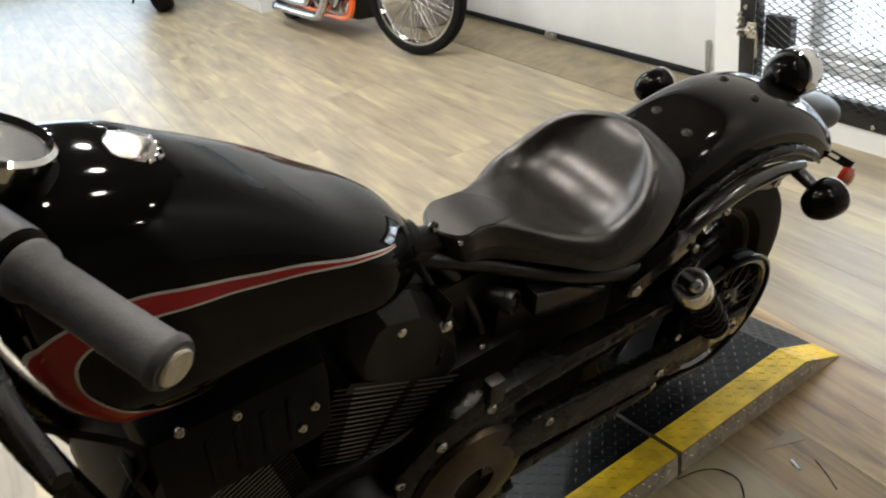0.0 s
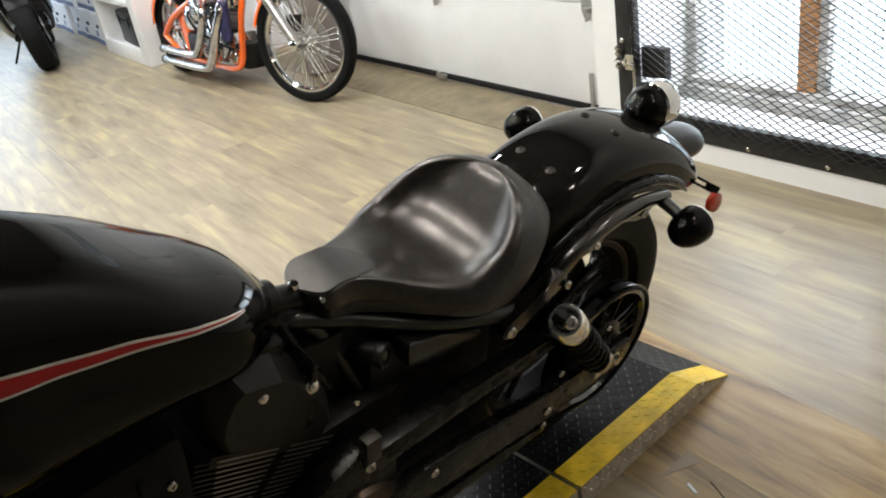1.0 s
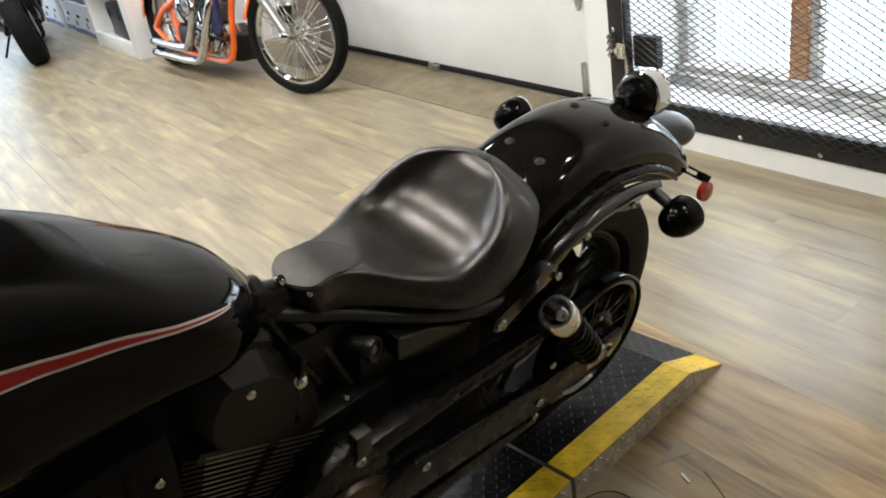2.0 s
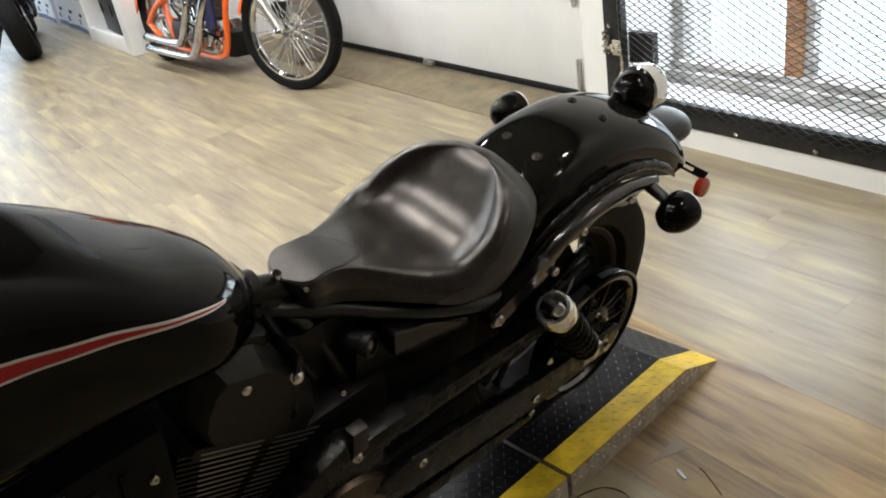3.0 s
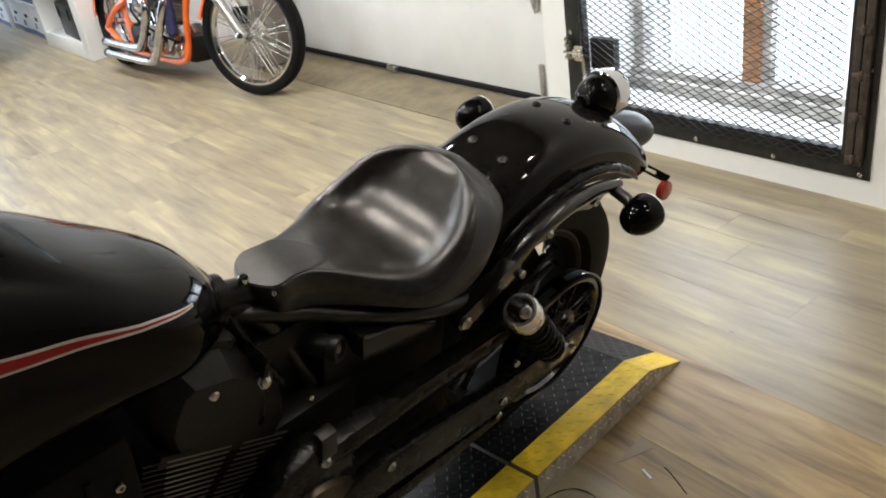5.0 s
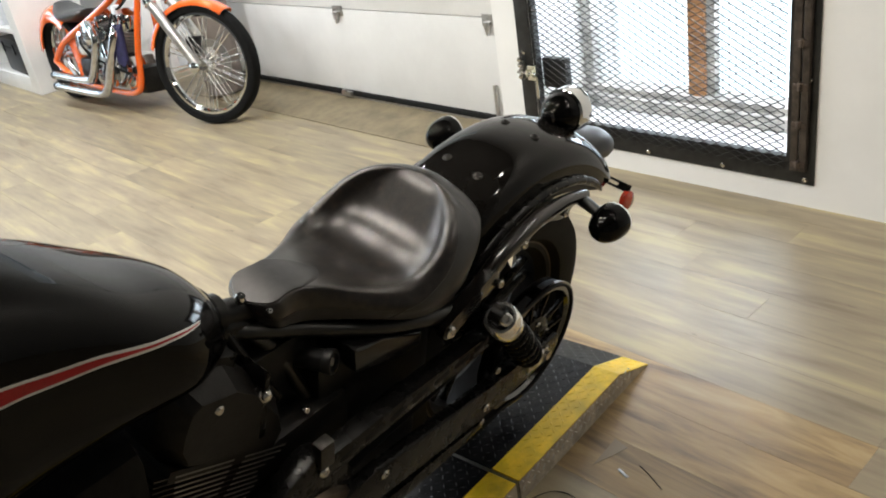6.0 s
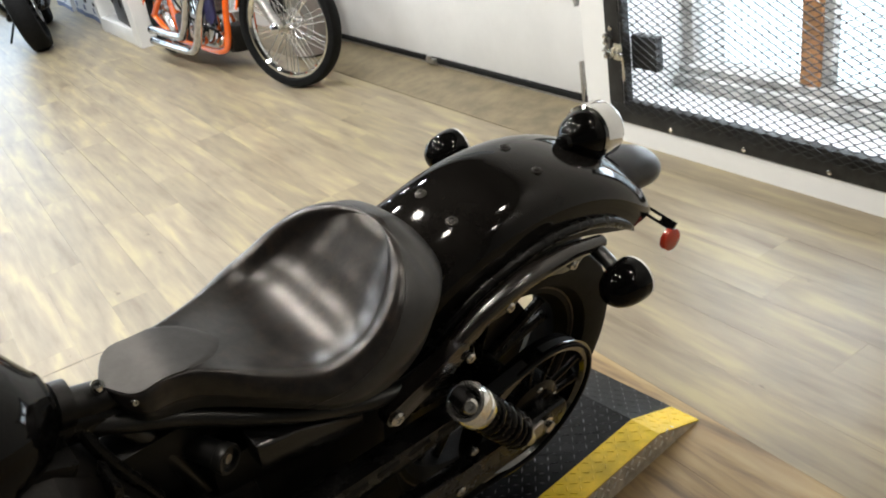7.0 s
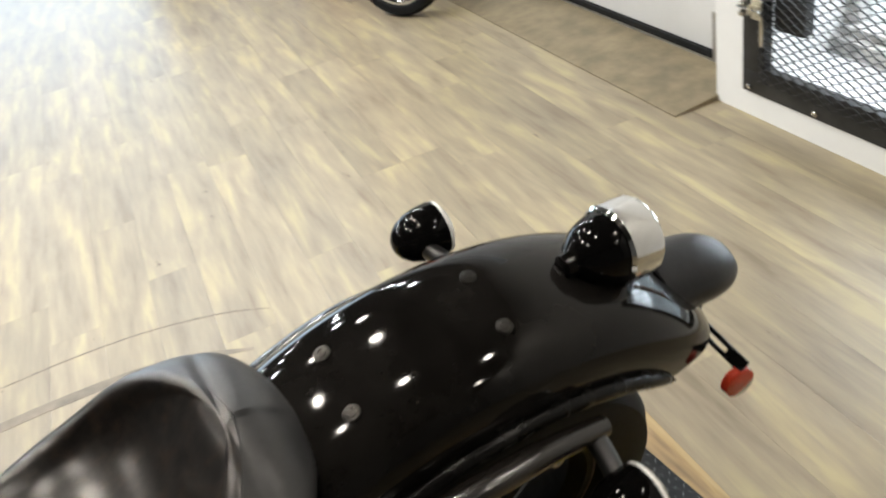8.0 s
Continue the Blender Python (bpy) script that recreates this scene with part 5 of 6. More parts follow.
# alternator cover and front sprocket cover on the left
part("alternator_cover", lathe([(0, 0.125), (0.03, 0.125), (0.045, 0.115), (0.05, 0.09), (0.056, 0.06), (0.058, 0.01)], (0.93, 0.105, 0.365), (0, 1, 0), 44), M["engine"], eng, "round matt black alternator cover")
spro = part("sprocket_cover", prism([(0.87, 0.510), (0.80, 0.558), (0.715, 0.592), (0.668, 0.575), (0.632, 0.49), (0.63, 0.36), (0.67, 0.29), (0.78, 0.27), (0.87, 0.33)], 0.115, 0.158, 0.014), M["satin"], eng, "satin black sprocket cover", 40)
part("sprocket_ring", ring_profile((0.735, 0.158, 0.400), (0, 1, 0), [(-0.010, 0.114), (0.010, 0.108), (0.016, 0.096), (0.022, 0.056), (0.019, 0.040), (-0.004, 0.038)], 40), M["bronze"], spro, "worn bronze-black outer ring")
part("sprocket_recess", lathe([(0.0, 0.040), (0.004, 0.038), (0.004, 0.001)], (0.735, 0.158, 0.400), (0, 1, 0), 30), M["seal"], spro)
for p in ((0.702, 0.157, 0.556), (0.793, 0.157, 0.533), (0.860, 0.150, 0.486), (0.665, 0.157, 0.30)):
    part("bolt", bolt_head(p, (0, 1, 0), 0.0095, 0.008), M["bolt"], spro)
part("cover_tab", slab((0.684, 0.145, 0.568), (0.712, 0.166, 0.618), 0.004), M["dull_bolt"], spro)
part("foot_peg", tube([(1.12, 0.13, 0.33), (1.12, 0.26, 0.335)], 0.016, 12, 1), M["rubber"], bike, "rubber footpeg")
part("side_stand", tube([(0.99, 0.12, 0.22), (0.93, 0.235, 0.035)], 0.013, 10, 1), M["satin"], bike, "black side stand")
part("stand_foot", slab((0.89, 0.215, 0.062), (0.97, 0.265, 0.072), 0.003), M["satin"], bike)
part("horn", lathe([(0, 0.02), (0.02, 0.04), (0.03, 0.042), (0.034, 0.03)], (1.235, 0.085, 0.66), (0.7, 0.6, 0), 24), M["plastic"], bike)
part("exhaust", tube([(1.06, -0.15, 0.40), (0.98, -0.18, 0.31), (0.6, -0.19, 0.30), (0.05, -0.20, 0.33)], 0.036, 16, 5), M["satin"], bike, "black exhaust")
part("cable", tube([(1.20, 0.10, 0.70), (1.17, 0.09, 0.76), (1.26, 0.07, 0.86), (1.30, 0.12, 1.05)], 0.005, 8, 5), M["rubber"], bike)


# ---- the orange chopper ----
# its own axes: x forward from the rear contact point, y left, z up
CH = pose(-5.158, 0.505, 0.0, -6, 0, 3.4)
chop = thing("chopper", CH, "orange custom chopper with a chrome engine and spoked wheels", "motorcycle")


def spoked_wheel(name, at, r, half, rim_r, m, label, count=40):
    w = part(name, ring_profile((0, 0, 0), (0, 1, 0), [(y, rim_r + (q - r + 0.10) * (r - rim_r) / 0.10) for y, q in tyre_profile(r, half)], 64), M["rubber"], chop, label, 40)
    w.matrix_local = m
    part("rim", ring_profile((0, 0, 0), (0, 1, 0), [(-half * 0.55, rim_r + 0.012), (half * 0.55, rim_r + 0.012), (half * 0.6, rim_r + 0.016), (half * 0.58, rim_r - 0.012), (half * 0.2, rim_r - 0.024), (-half * 0.2, rim_r - 0.024), (-half * 0.58, rim_r - 0.012), (-half * 0.6, rim_r + 0.016)], 56), M["chrome"], w, "polished rim")
    part("hub", lathe([(-half * 1.1, 0.012), (-half * 1.1, 0.032), (-half * 0.8, 0.034), (-half * 0.5, 0.022), (half * 0.5, 0.022), (half * 0.8, 0.034), (half * 1.1, 0.032), (half * 1.1, 0.012)], (0, 0, 0), (0, 1, 0), 24), M["chrome"], w)
    for k in range(count):
        a, sg = 2 * math.pi * k / count, 1 if k % 2 else -1
        b = a + (0.42 if (k // 2) % 2 else -0.42)
        part("spoke", tube([(0.032 * math.cos(a), sg * half * 0.75, 0.032 * math.sin(a)), ((rim_r - 0.01) * math.cos(b), sg * half * 0.05, (rim_r - 0.01) * math.sin(b))], 0.0031, 5, 1), M["polish"], w)
    return w


FC = Vector((1.765, 0, 0.345))
RC = Vector((-0.05, 0, 0.305))
STEER = pose(*FC, 0, 0, 21.6)
fw = spoked_wheel("front_wheel", FC, 0.345, 0.042, 0.288, STEER, "tall spoked front wheel")
part("brake_disc", ring_profile((0, 0.05, 0), (0, 1, 0), [(0, 0.13), (0.004, 0.13), (0.004, 0.085), (0, 0.085)], 40), M["alu"], fw, "drilled brake disc")
spoked_wheel("rear_wheel", None, 0.315, 0.085, 0.235, pose(*RC), "wide rear wheel", 28)


def steer(p):
    return STEER @ Vector(p)


for sg in (1, -1):
    part("fork_leg", tube([steer((0, 0.085 * sg, 0)), steer((-0.25, 0.085 * sg, 0.36))], 0.029, 14, 1), M["alu"], chop, "polished fork leg")
    part("fork_tube", tube([steer((-0.21, 0.085 * sg, 0.30)), steer((-0.54, 0.085 * sg, 0.78))], 0.019, 14, 1), M["chrome"], chop)
    part("leg_clamp", lathe([(-0.02, 0.03), (-0.016, 0.036), (0.016, 0.036), (0.02, 0.03)], steer((-0.25, 0.085 * sg, 0.36)), (-0.57, 0, 0.82), 16), M["chrome"], chop)
part("fork_yoke", tube([steer((-0.48, -0.1, 0.68)), steer((-0.48, 0.1, 0.68))], 0.025, 10, 1), M["chrome"], chop)
part("axle_nut", lathe([(0, 0.03), (0.012, 0.03), (0.02, 0.018), (0.024, 0.004)], steer((0, -0.11, 0)), steer((0, -1, 0)) - steer((0, 0, 0)), 20), M["chrome"], chop)
part("brake_caliper", slab((-0.05, -0.03, -0.05), (0.05, 0.03, 0.05), 0.012, STEER @ pose(-0.10, 0.06, 0.10)), M["engine"], chop)


def mudguard(name, m, r, w, a0, a1, label, skirt=0.03):
    rows = []
    for i in range(21):
        a = radians(a0 + (a1 - a0) * i / 20)
        ring = [Vector(((r - skirt * abs(s) ** 4) * math.cos(a), w * math.sin(s * 1.35) / math.sin(1.35), (r - skirt * abs(s) ** 4) * math.sin(a))) for s in (-1, -0.97, -0.93, -0.87, -0.75, -0.5, -0.25, 0, 0.25, 0.5, 0.75, 0.87, 0.93, 0.97, 1)]
        rows.append([m @ p for p in ring] + [m @ (p * 0.985) for p in reversed(ring)])
    return part(name, loft(rows), M["orange"], chop, label, 50)


mudguard("front_fender", STEER, 0.366, 0.052, 56, 165, "orange front fender")
mudguard("rear_fender", pose(*RC), 0.345, 0.115, 50, 176, "orange rear fender", 0.11)
for sg in (1, -1):
    part("frame_tube", tube([(-0.06, 0.125 * sg, 0.27), (0.05, 0.12 * sg, 0.36), (0.20, 0.11 * sg, 0.44), (0.74, 0.05 * sg, 0.66), (1.22, 0, 0.90)], 0.022, 12, 6), M["orange"], chop, "orange frame tube")
    part("frame_tube", tube([(-0.06, 0.125 * sg, 0.27), (0.08, 0.12 * sg, 0.20), (0.22, 0.11 * sg, 0.14), (0.75, 0.10 * sg, 0.12), (1.00, 0.10 * sg, 0.13), (1.09, 0.09 * sg, 0.20), (1.125, 0.075 * sg, 0.45), (1.20, 0.02 * sg, 0.85)], 0.020, 12, 6), M["orange"], chop)
part("seat_plate", prism([(0.10, 0.50), (0.14, 0.44), (0.20, 0.18), (0.27, 0.18), (0.30, 0.30), (0.24, 0.46)], -0.09, 0.09, 0.015), M["orange"], chop, "orange painted plate behind the engine", 40)
part("head_tube", tube([(1.29, 0, 0.74), (1.21, 0, 0.98)], 0.036, 14, 1), M["orange"], chop)
rows = []
for i in range(15):
    k = i / 14
    f = math.sin(math.pi * (0.10 + 0.80 * k)) ** 0.55
    rows.append([(0.72 + 0.50 * k, 0.15 * f * math.sin(t), 0.80 + 0.05 * k + 0.13 * f * math.cos(t)) for t in (2 * math.pi * j / 24 for j in range(24))])
part("fuel_tank", loft(rows), M["orange"], chop, "orange tank", 60)
rows = []
for i in range(13):
    k = i / 12
    f = math.sin(math.pi * (0.08 + 0.84 * k)) ** 0.5
    zc = 0.575 + 0.075 * (2 * k - 1) ** 2 * (1 if k < 0.5 else 0.4)
    rows.append([(-0.02 + 0.40 * k, 0.14 * f * math.sin(t), zc + 0.045 * f * math.cos(t)) for t in (2 * math.pi * j / 20 for j in range(20))])
part("seat", loft(rows), M["vinyl"], chop, "low black seat", 60)
# engine
ce = part("engine", slab((0.50, -0.12, 0.13), (0.98, 0.11, 0.36), 0.06), M["dark_chrome"], chop, "polished V-twin engine", 50)
for bx, tx in ((0.70, 0.58), (0.78, 0.96)):
    b0, b1 = Vector((bx, 0, 0.32)), Vector((tx, 0, 0.64))
    d = (b1 - b0).normalized()
    part("barrel", lathe([(0, 0.055), (0.20, 0.055)], b0, d, 20), M["engine"], ce)
    for k in range(9):
        part("cooling_fin", lathe([(0, 0.075), (0.006, 0.078), (0.008, 0.075)], b0 + d * (0.03 + 0.022 * k), d, 24), M["alu"], ce)
    part("rocker_box", lathe([(0, 0.07), (0.02, 0.08), (0.08, 0.075), (0.11, 0.05), (0.115, 0.01)], b0 + d * 0.23, d, 24), M["dark_chrome"], ce)
    for k in (-1, 1):
        part("push_rod", tube([Vector((0.75 + 0.03 * k, -0.12, 0.28)), b0 + d * 0.25 + Vector((0.02 * k, -0.085, 0))], 0.011, 10, 1), M["chrome"], ce)
part("timing_cover", lathe([(0, 0.085), (0.03, 0.085), (0.045, 0.07), (0.05, 0.01)], (0.78, -0.11, 0.24), (0, -1, 0), 30), M["dark_chrome"], ce)
for k in range(4):
    part("tappet_block", slab((0.66 + 0.05 * k, -0.135, 0.29), (0.695 + 0.05 * k, -0.10, 0.34), 0.006), M["alu"], ce)
cleaner = part("air_cleaner", lathe([(0, 0.05), (0.02, 0.075), (0.05, 0.078), (0.065, 0.06), (0.07, 0.01)], (0.66, -0.12, 0.50), (0, -1, 0), 30), M["chrome"], ce, "ribbed chrome air cleaner")
for k in range(5):
    part("cleaner_rib", slab((0.60, -0.196, 0.465 + 0.017 * k), (0.72, -0.186, 0.472 + 0.017 * k), 0.002), M["satin"], cleaner)
part("oil_tank", slab((0.28, -0.12, 0.32), (0.46, 0.12, 0.50), 0.06), M["polish"], chop, "polished oil tank", 50)
part("gearbox", slab((0.30, -0.12, 0.14), (0.54, 0.12, 0.32), 0.04), M["engine"], chop, "", 50)
box_f = part("oil_filter_mount", slab((0.97, -0.07, 0.12), (1.10, 0.09, 0.29), 0.03), M["engine"], chop)
part("oil_filter", lathe([(0, 0.04), (0.01, 0.045), (0.10, 0.045), (0.11, 0.035)], (1.02, -0.12, 0.21), (0, 1, 0), 24), M["chrome"], box_f)
part("fluid_cup", lathe([(0, 0.02), (0.005, 0.03), (0.05, 0.03), (0.055, 0.02)], (1.03, -0.12, 0.62), (0, 0, 1), 20), M["box_white"], chop, "white plastic fluid cup")
for pts in ([(0.60, -0.09, 0.52), (0.72, -0.18, 0.55), (0.83, -0.20, 0.47), (0.76, -0.20, 0.34), (0.66, -0.20, 0.225), (0.55, -0.20, 0.195), (0.04, -0.20, 0.195)], [(0.94, -0.08, 0.57), (1.02, -0.14, 0.55), (1.03, -0.18, 0.47), (0.96, -0.20, 0.32), (0.87, -0.20, 0.19), (0.78, -0.20, 0.130), (0.60, -0.20, 0.116), (0.04, -0.20, 0.118)]):
    pipe = part("exhaust_pipe", tube(pts, 0.0275, 16, 6), M["dark_chrome"], chop, "chrome exhaust pipe")
    part("pipe_mouth", ring_profile(pts[-1], (1, 0, 0), [(-0.004, 0.0285), (0.02, 0.030), (0.02, 0.026), (-0.004, 0.024)], 20), M["satin"], pipe)
part("side_stand", tube([(0.95, 0.10, 0.13), (0.98, 0.22, 0.045)], 0.011, 8, 1), M["chrome"], chop)
part("shop_rag", loft([[(1.04 + 0.05 * math.cos(t) * (0.6 + 0.5 * k), -0.14 + 0.03 * math.sin(t) - 0.01 * k, 0.55 - 0.22 * k + 0.02 * math.sin(3 * t + k)) for t in (2 * math.pi * j / 14 for j in range(14))] for k in (0, 0.25, 0.5, 0.75, 1)]), M["cloth"], chop, "dark blue cloth hung by the engine", 60)

# finned covers, bolts and lines of the engine
for k in range(9):
    a = 2 * math.pi * k / 9
    part("cover_bolt", bolt_head((0.78 + 0.072 * math.cos(a), -0.142, 0.24 + 0.072 * math.sin(a)), (0, -1, 0), 0.007, 0.006), M["satin"], ce)
for k in range(6):
    part("cover_fin", slab((0.735, -0.166, 0.205 + 0.013 * k), (0.825, -0.158, 0.210 + 0.013 * k), 0.001), M["satin"], ce)
part("carburettor", slab((0.70, -0.10, 0.44), (0.82, -0.02, 0.54), 0.015), M["engine"], ce)
part("intake_horn", lathe([(0, 0.03), (0.03, 0.034), (0.05, 0.045), (0.054, 0.040)], (0.78, -0.09, 0.49), (0.2, -1, 0.1), 20), M["dark_chrome"], ce)
part("primary_cover", prism([(0.30, 0.16), (0.34, 0.14), (0.80, 0.13), (0.86, 0.19), (0.84, 0.27), (0.78, 0.30), (0.36, 0.28), (0.30, 0.24)], 0.115, 0.17, 0.02), M["polish"], chop, "polished primary cover", 40)
for pts in ([(0.62, -0.10, 0.40), (0.66, -0.17, 0.36), (0.88, -0.16, 0.30), (1.03, -0.12, 0.26)], [(0.94, -0.10, 0.66), (1.02, -0.13, 0.58), (1.06, -0.13, 0.42), (1.04, -0.12, 0.30)], [(0.40, -0.12, 0.46), (0.50, -0.16, 0.42), (0.58, -0.15, 0.34), (0.56, -0.14, 0.24)], [(1.20, -0.05, 0.80), (1.12, -0.12, 0.68), (0.98, -0.13, 0.62), (0.86, -0.12, 0.50)]):
    part("hose", tube(pts, 0.008, 8, 6), M["rubber"], ce)

rb = thing("round_bin", pose(-3.93, 0.99, 0.02), "tall grey-brown round bin by the garage door", "bin")
part("bin_body", lathe([(0, 0.02), (0, 0.115), (0.01, 0.125), (0.95, 0.15), (0.95, 0.14), (0.03, 0.115), (0.03, 0.01)], (0, 0, 0), (0, 0, 1), 32), M["bin"], rb)
part("bin_rim", ring_profile((0, 0, 0.95), (0, 0, 1), [(-0.012, 0.149), (-0.012, 0.158), (0.006, 0.158), (0.006, 0.140)], 32), M["seal"], rb, "black rim band")


# ---- white shelving unit with a tool case ----
def shelf_unit():
    x0, x1, y0, y1, h = -6.85, -5.63, 0.345, 0.85, 1.3
    c = thing("shelf_unit", pose(0, 0, 0), "white painted shelf unit with open compartments", "shelf unit")
    part("side_panel", slab((x1 - 0.16, y0, 0.0), (x1, y1, h), 0.004), M["cabinet"], c)
    part("side_panel", slab((x0, y0, 0.0), (x0 + 0.06, y1, h), 0.004), M["cabinet"], c)
    part("plinth", slab((x0 + 0.06, y0 + 0.003, 0.0), (x1 - 0.16, y1 - 0.02, 0.12), 0.003), M["cabinet"], c)
    part("shelf", slab((x0 + 0.06, y0 + 0.004, 0.455), (x1 - 0.16, y1 - 0.02, 0.49), 0.003), M["cabinet"], c)
    part("shelf", slab((x0 + 0.06, y0 + 0.004, 0.86), (x1 - 0.16, y1 - 0.02, 0.895), 0.003), M["cabinet"], c)
    part("top_panel", slab((x0 + 0.06, y0 + 0.002, h - 0.04), (x1 - 0.16, y1 - 0.02, h), 0.003), M["cabinet"], c)
    part("back_panel", slab((x0 + 0.06, y1 - 0.02, 0.0), (x1 - 0.16, y1 - 0.002, h)), M["cabinet"], c)


shelf_unit()
case = thing("tool_case", pose(-6.13, 0.52, 0.121, 0, 0, -4), "black plastic tool case on the shelf", "tool case")
part("case_body", slab((-0.26, -0.14, 0), (0.26, 0.14, 0.20), 0.02), M["toolbox"], case)
part("case_lid", slab((-0.265, -0.145, 0.202), (0.265, 0.145, 0.27), 0.02), M["toolbox"], case)
part("handle", tube([(-0.09, 0, 0.265), (-0.08, 0, 0.30), (0.08, 0, 0.30), (0.09, 0, 0.265)], 0.012, 10, 4), M["toolbox"], case)
for x in (-0.16, 0.16):
    part("latch", slab((x - 0.025, -0.155, 0.16), (x + 0.025, -0.146, 0.24), 0.003), M["plastic"], case)
for x, w, mat, lab in ((-6.55, 0.22, "purple", "small purple carton on the shelf"), (-6.25, 0.26, "box_white", "white carton on the shelf")):
    t = thing("carton", pose(x, 0.52, 0.4915), lab, "box", "cartons on the shelf")
    part("carton_body", slab((-w / 2, -0.12, 0), (w / 2, 0.12, 0.14), 0.004), M[mat], t)
    part("carton_flap", slab((-w / 2 + 0.002, -0.119, 0.141), (w / 2 - 0.002, 0.0, 0.144)), M[mat], t)


# ---- stacked cartons along the wall ----
def carton(x, y, z, w, turn):
    t = thing("file_box", pose(x, y, z, 0, 0, turn), "white cardboard box with a blue printed band", "box", "stacked file boxes")
    part("box_body", slab((-w / 2, -0.2, 0), (w / 2, 0.2, 0.26), 0.004), M["box_white"], t)
    part("blue_band", slab((-w / 2 - 0.001, -0.2025, 0.0), (w / 2 + 0.001, -0.2005, 0.045)), M["box_blue"], t)
    part("lid", slab((-w / 2 - 0.006, -0.206, 0.255), (w / 2 + 0.006, 0.206, 0.30), 0.004), M["box_white"], t)
    part("hand_hole", slab((-0.045, -0.2035, 0.15), (0.045, -0.2, 0.18), 0.001), M["seal"], t)
    part("print_mark", slab((-0.13, -0.2032, 0.07), (-0.07, -0.2008, 0.12)), M["box_blue"], t)


for i in range(5):
    for k in range(3):
        carton(-7.28 - 0.43 * i + 0.01 * ((i * 7 + k * 3) % 5), 0.62 + 0.012 * ((i + k) % 3), 0.302 * k, 0.41, (i * 5 + k * 11) % 7 - 3)

# ---- the black sport motorcycle parked beyond ----
SB2 = pose(-6.75, -0.17, 0.0, -8, 0, 168)
sport = thing("sport_motorcycle", SB2, "black motorcycle parked near the stacked boxes", "motorcycle")
for nm, x, r, half in (("rear_wheel", 0.0, 0.315, 0.085), ("front_wheel", 1.40, 0.30, 0.06)):
    w = part(nm, ring_profile((x, 0, r), (0, 1, 0), tyre_profile(r, half), 56), M["rubber"], sport, "black tyre on a black cast wheel", 40)
    part("rim", ring_profile((x, 0, r), (0, 1, 0), [(-half * 0.6, r - 0.09), (half * 0.6, r - 0.09), (half * 0.5, r - 0.115), (-half * 0.5, r - 0.115)], 48), M["satin"], w)
    part("hub", lathe([(-half, 0.02), (-half * 0.8, 0.05), (half * 0.8, 0.05), (half, 0.02)], (x, 0, r), (0, 1, 0), 20), M["satin"], w)
    for k in range(5):
        a = 2 * math.pi * k / 5
        part("spoke", tube([(x + 0.04 * math.cos(a), 0, r + 0.04 * math.sin(a)), (x + (r - 0.1) * math.cos(a), 0, r + (r - 0.1) * math.sin(a))], 0.016, 8, 1), M["satin"], w)
for sg in (1, -1):
    part("swingarm", tube([(0, 0.13 * sg, 0.315), (0.30, 0.13 * sg, 0.34), (0.52, 0.10 * sg, 0.40)], 0.028, 10, 4), M["satin"], sport)
    part("fork_leg", tube([(1.40, 0.10 * sg, 0.30), (1.12, 0.10 * sg, 0.95)], 0.026, 12, 1), M["satin"], sport)
part("engine", slab((0.50, -0.17, 0.22), (0.98, 0.17, 0.62), 0.07), M["engine"], sport, "", 50)
part("fairing", prism([(0.45, 0.55), (0.62, 0.78), (1.05, 0.86), (1.22, 0.70), (1.10, 0.40), (0.95, 0.30), (0.70, 0.34)], -0.20, 0.20, 0.05), M["paint"], sport, "", 50)
part("tank", prism([(0.55, 0.76), (0.62, 0.90), (0.85, 0.95), (1.05, 0.90), (1.08, 0.80)], -0.14, 0.14, 0.05), M["paint"], sport, "", 50)
part("tail", prism([(-0.20, 0.90), (-0.05, 0.80), (0.30, 0.72), (0.58, 0.74), (0.58, 0.82), (0.2, 0.86)], -0.10, 0.10, 0.03), M["paint"], sport, "", 50)
part("silencer", tube([(0.55, 0.16, 0.25), (0.30, 0.19, 0.36), (0.05, 0.19, 0.50), (-0.18, 0.19, 0.60)], lambda s: 0.03 + 0.022 * s, 16, 4), M["alu"], sport, "bare metal silencer")
part("rear_hugger", prism([(-0.20, 0.56), (-0.10, 0.66), (0.10, 0.68), (0.30, 0.60), (0.34, 0.50), (0.20, 0.60), (0.05, 0.635), (-0.10, 0.61)], -0.09, 0.09, 0.01), M["plastic"], sport, "", 40)
part("tail_light", slab((-0.23, -0.06, 0.84), (-0.19, 0.06, 0.90), 0.01), M["reflector"], sport, "red tail light")
part("rear_disc", ring_profile((0, -0.10, 0.315), (0, 1, 0), [(0, 0.11), (0.004, 0.11), (0.004, 0.06), (0, 0.06)], 36), M["alu"], sport)
part("chain_guard", slab((0.02, 0.10, 0.36), (0.42, 0.125, 0.41), 0.008), M["satin"], sport)
part("side_stand", tube([(0.62, 0.16, 0.25), (0.60, 0.30, 0.055)], 0.011, 8, 1), M["satin"], sport)

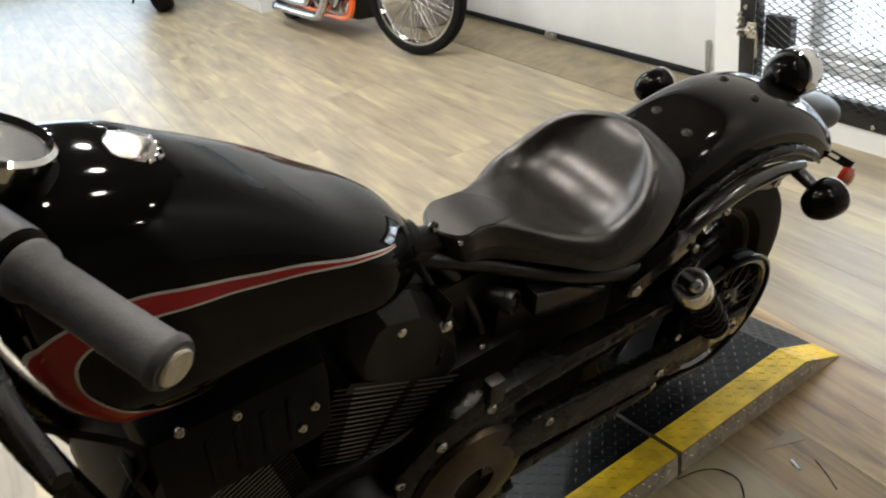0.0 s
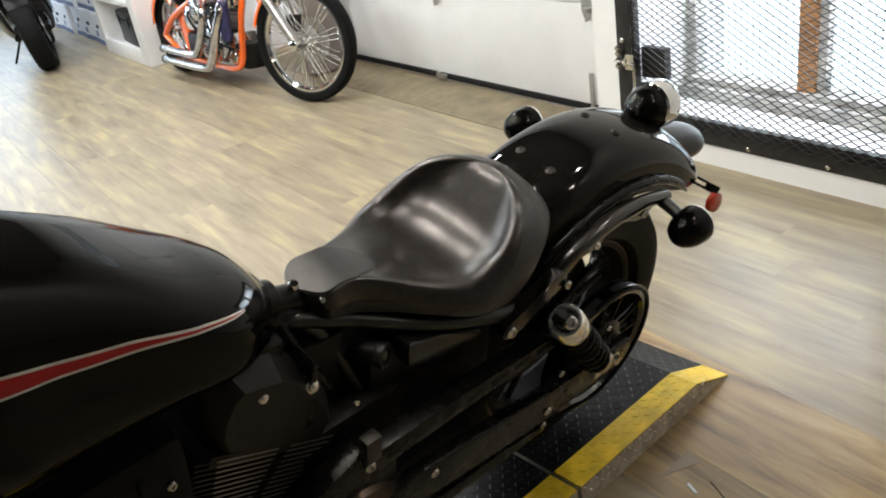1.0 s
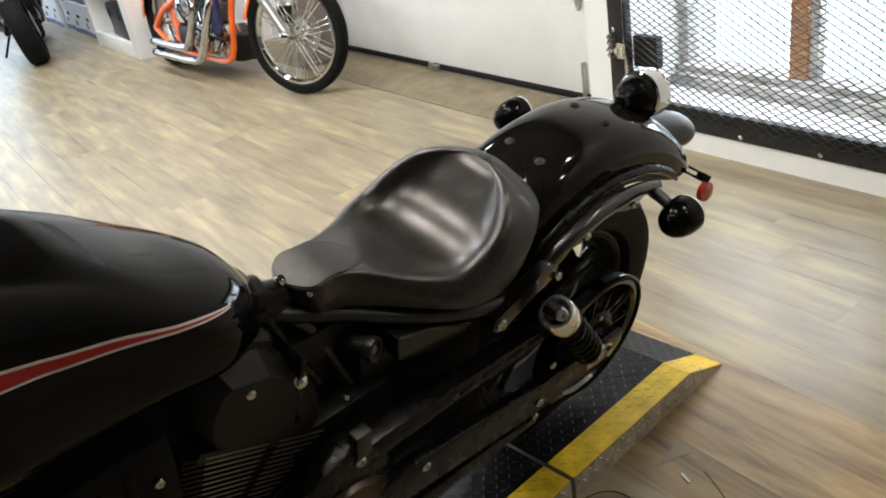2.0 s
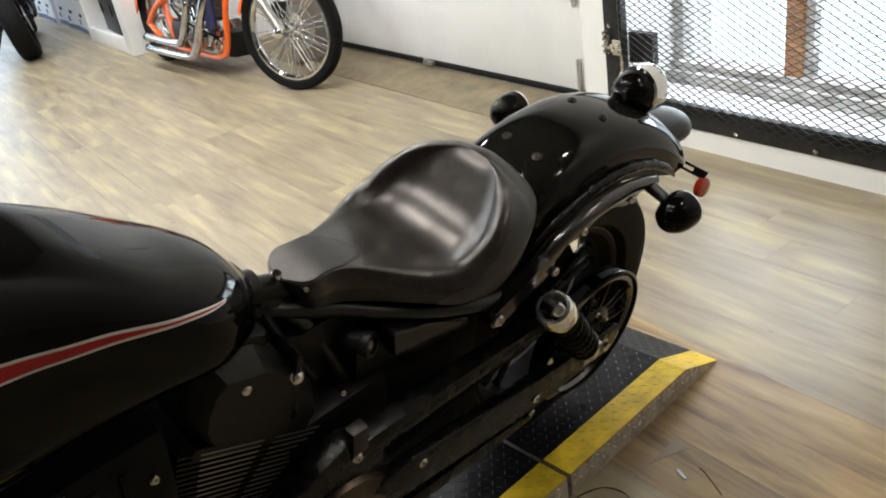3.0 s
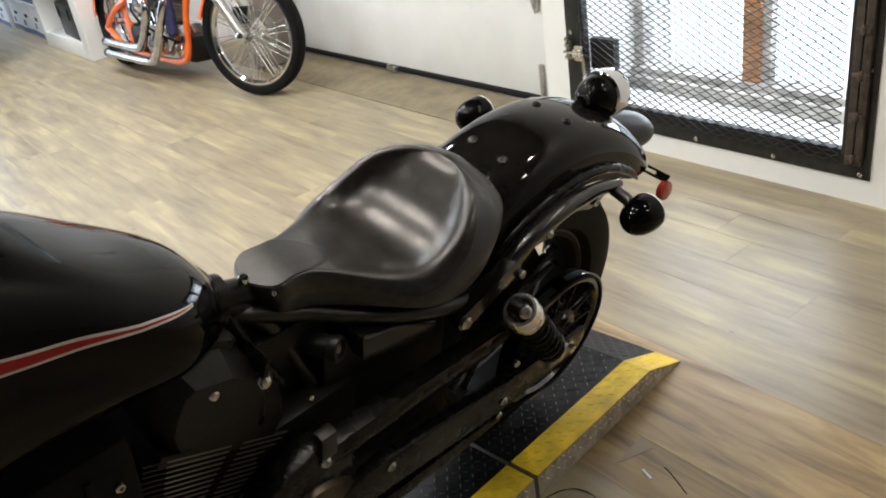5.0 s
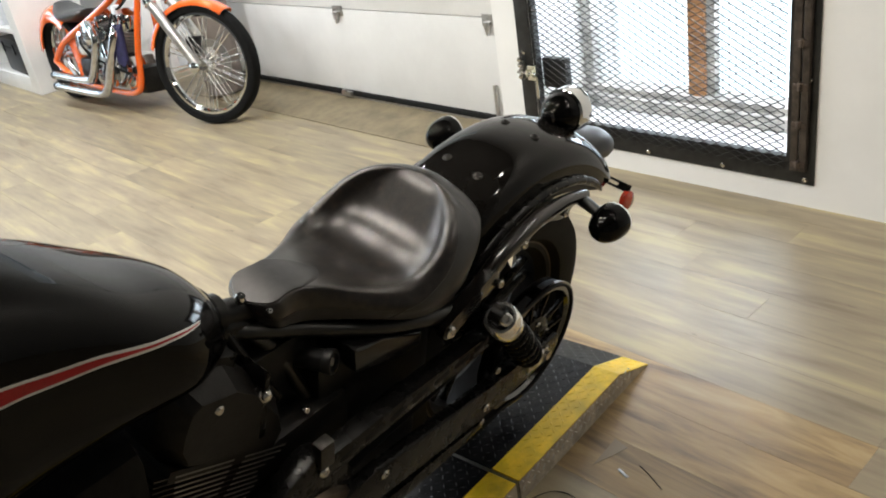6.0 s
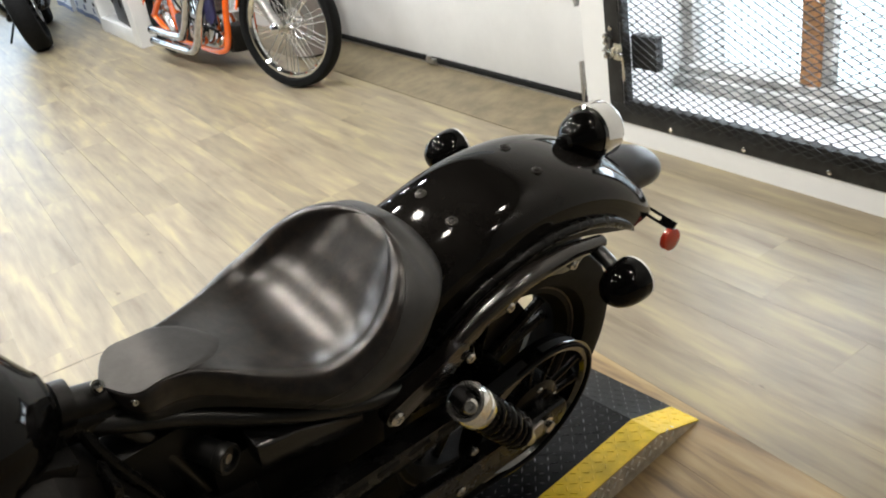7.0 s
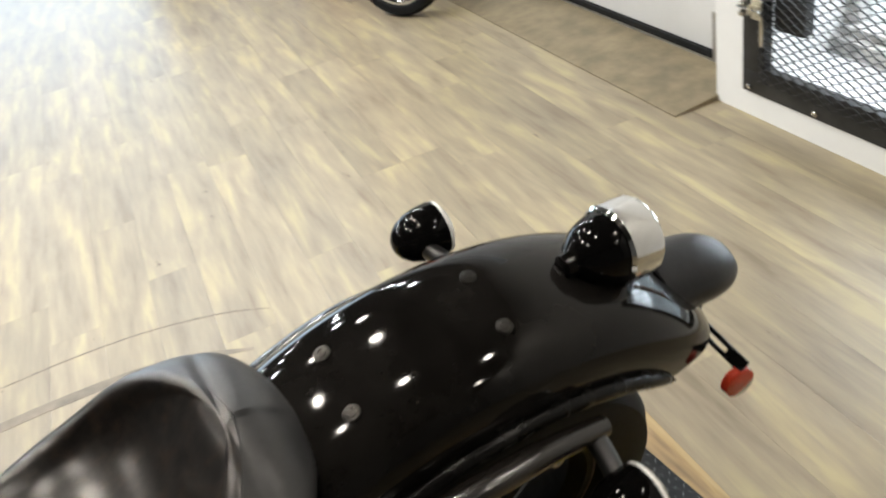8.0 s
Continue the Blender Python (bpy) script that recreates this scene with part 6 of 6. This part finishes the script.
# ---- floor planks ----
plank_bm = slab((-0.61, -0.0765, -0.012), (0.61, 0.0765, 0.0), 0.0)
plank_mesh = bpy.data.meshes.new("plank")
plank_bm.to_mesh(plank_mesh)
plank_bm.free()
plank_mesh.materials.append(M["floor"])
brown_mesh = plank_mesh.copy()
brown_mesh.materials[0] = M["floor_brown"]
rng = random.Random(7)
far = bmesh.new()
y = Y0
while y < 1.3:
    x = X0 + rng.uniform(0, 1.2) - 1.2
    while x < X1 + 0.6:
        if -3.4 < x < 2.6 and -2.2 < y:
            ob = new("plank", brown_mesh if -0.5 < y < -0.05 and -0.7 < x < 0.5 else plank_mesh)  # boards in this stretch beside the platform take the browner tones
            ob.parent = floor
            ob.location = (x + 0.61, y + 0.0765, 0)
        else:
            if min(x + 1.22, X1) - max(x, X0) > 0.01:
                box(far, (max(x, X0) + 0.0003, y + 0.0003, -0.012), (min(x + 1.2200, X1), y + 0.1530, 0.0))
        x += 1.2205
    y += 0.1535
tagged(part("planks", far, M["floor"], floor, "", 0), kind="stuff")


# ---- marks on the floor beside the platform ----
tear = tagged(part("floor_tear", tube([(0.075, -0.60, 0.0006), (0.082, -0.55, 0.0006), (0.10, -0.515, 0.0006), (0.135, -0.50, 0.0006), (0.165, -0.507, 0.0006), (0.205, -0.54, 0.0006)], lambda s: 0.0016 + 0.0012 * math.sin(9 * s) ** 2, 6, 6, flat=0.5), M["seal"]), "dark curved tear in the vinyl floor", "tear")
tagged(part("floor_tear", tube([(0.205, -0.335, 0.0006), (0.235, -0.345, 0.0006), (0.285, -0.368, 0.0006)], 0.0012, 6, 4, flat=0.5), M["seal"]), "thin dark scratch in the vinyl floor", "scratch")
tagged(part("paper_scrap", slab((-0.016, -0.0035, 0.0005), (0.016, 0.0035, 0.0025), 0.0008, pose(0.19, -0.377, 0, 0, 0, -18)), M["box_white"]), "small white scrap on the floor", "scrap")
bm = bmesh.new()
film = [bm.verts.new((x, y, 0.0012)) for x, y in ((0.120, -0.395), (0.150, -0.302), (0.107, -0.292))]
low = [bm.verts.new((v.co.x, v.co.y, 0.0004)) for v in film]
bm.faces.new(film), bm.faces.new(list(reversed(low)))
for i in range(3):
    bm.faces.new((film[i], low[i], low[(i + 1) % 3], film[(i + 1) % 3]))
tagged(part("tape_piece", bm, M["tape"], None, "", 0), "torn triangle of pale tape on the floor", "tape")

def scuff(pts, half, name, mat, label):
    """A flat mark on the floor along a line."""
    p = path_points([(x, y, 0) for x, y in pts], 6)
    rows = []
    for i, q in enumerate(p):
        d = (p[min(i + 1, len(p) - 1)] - p[max(i - 1, 0)]).normalized()
        n = Vector((-d.y, d.x, 0)) * half * min(1.0, 0.2 + 4 * min(i, len(p) - 1 - i) / len(p))
        rows.append([q + n + Vector((0, 0, 0.0008)), q - n + Vector((0, 0, 0.0008)), q - n + Vector((0, 0, 0.0002)), q + n + Vector((0, 0, 0.0002))])
    tagged(part(name, loft(rows), mat, None, "", 0), label, "tyre mark", "tyre marks")


scuff([(-1.445, -1.50), (-1.455, -1.32), (-1.462, -1.17), (-1.452, -0.987), (-1.42, -0.828), (-1.374, -0.694), (-1.32, -0.60)], 0.0028, "tyre_mark", M["scuff"], "thin curved grey tyre mark on the vinyl floor")
scuff([(-1.275, -1.45), (-1.275, -1.34), (-1.280, -1.20), (-1.270, -1.00), (-1.225, -0.82), (-1.170, -0.68)], 0.020, "tyre_mark", M["scuff_pale"], "broad faint brown tyre mark on the vinyl floor")
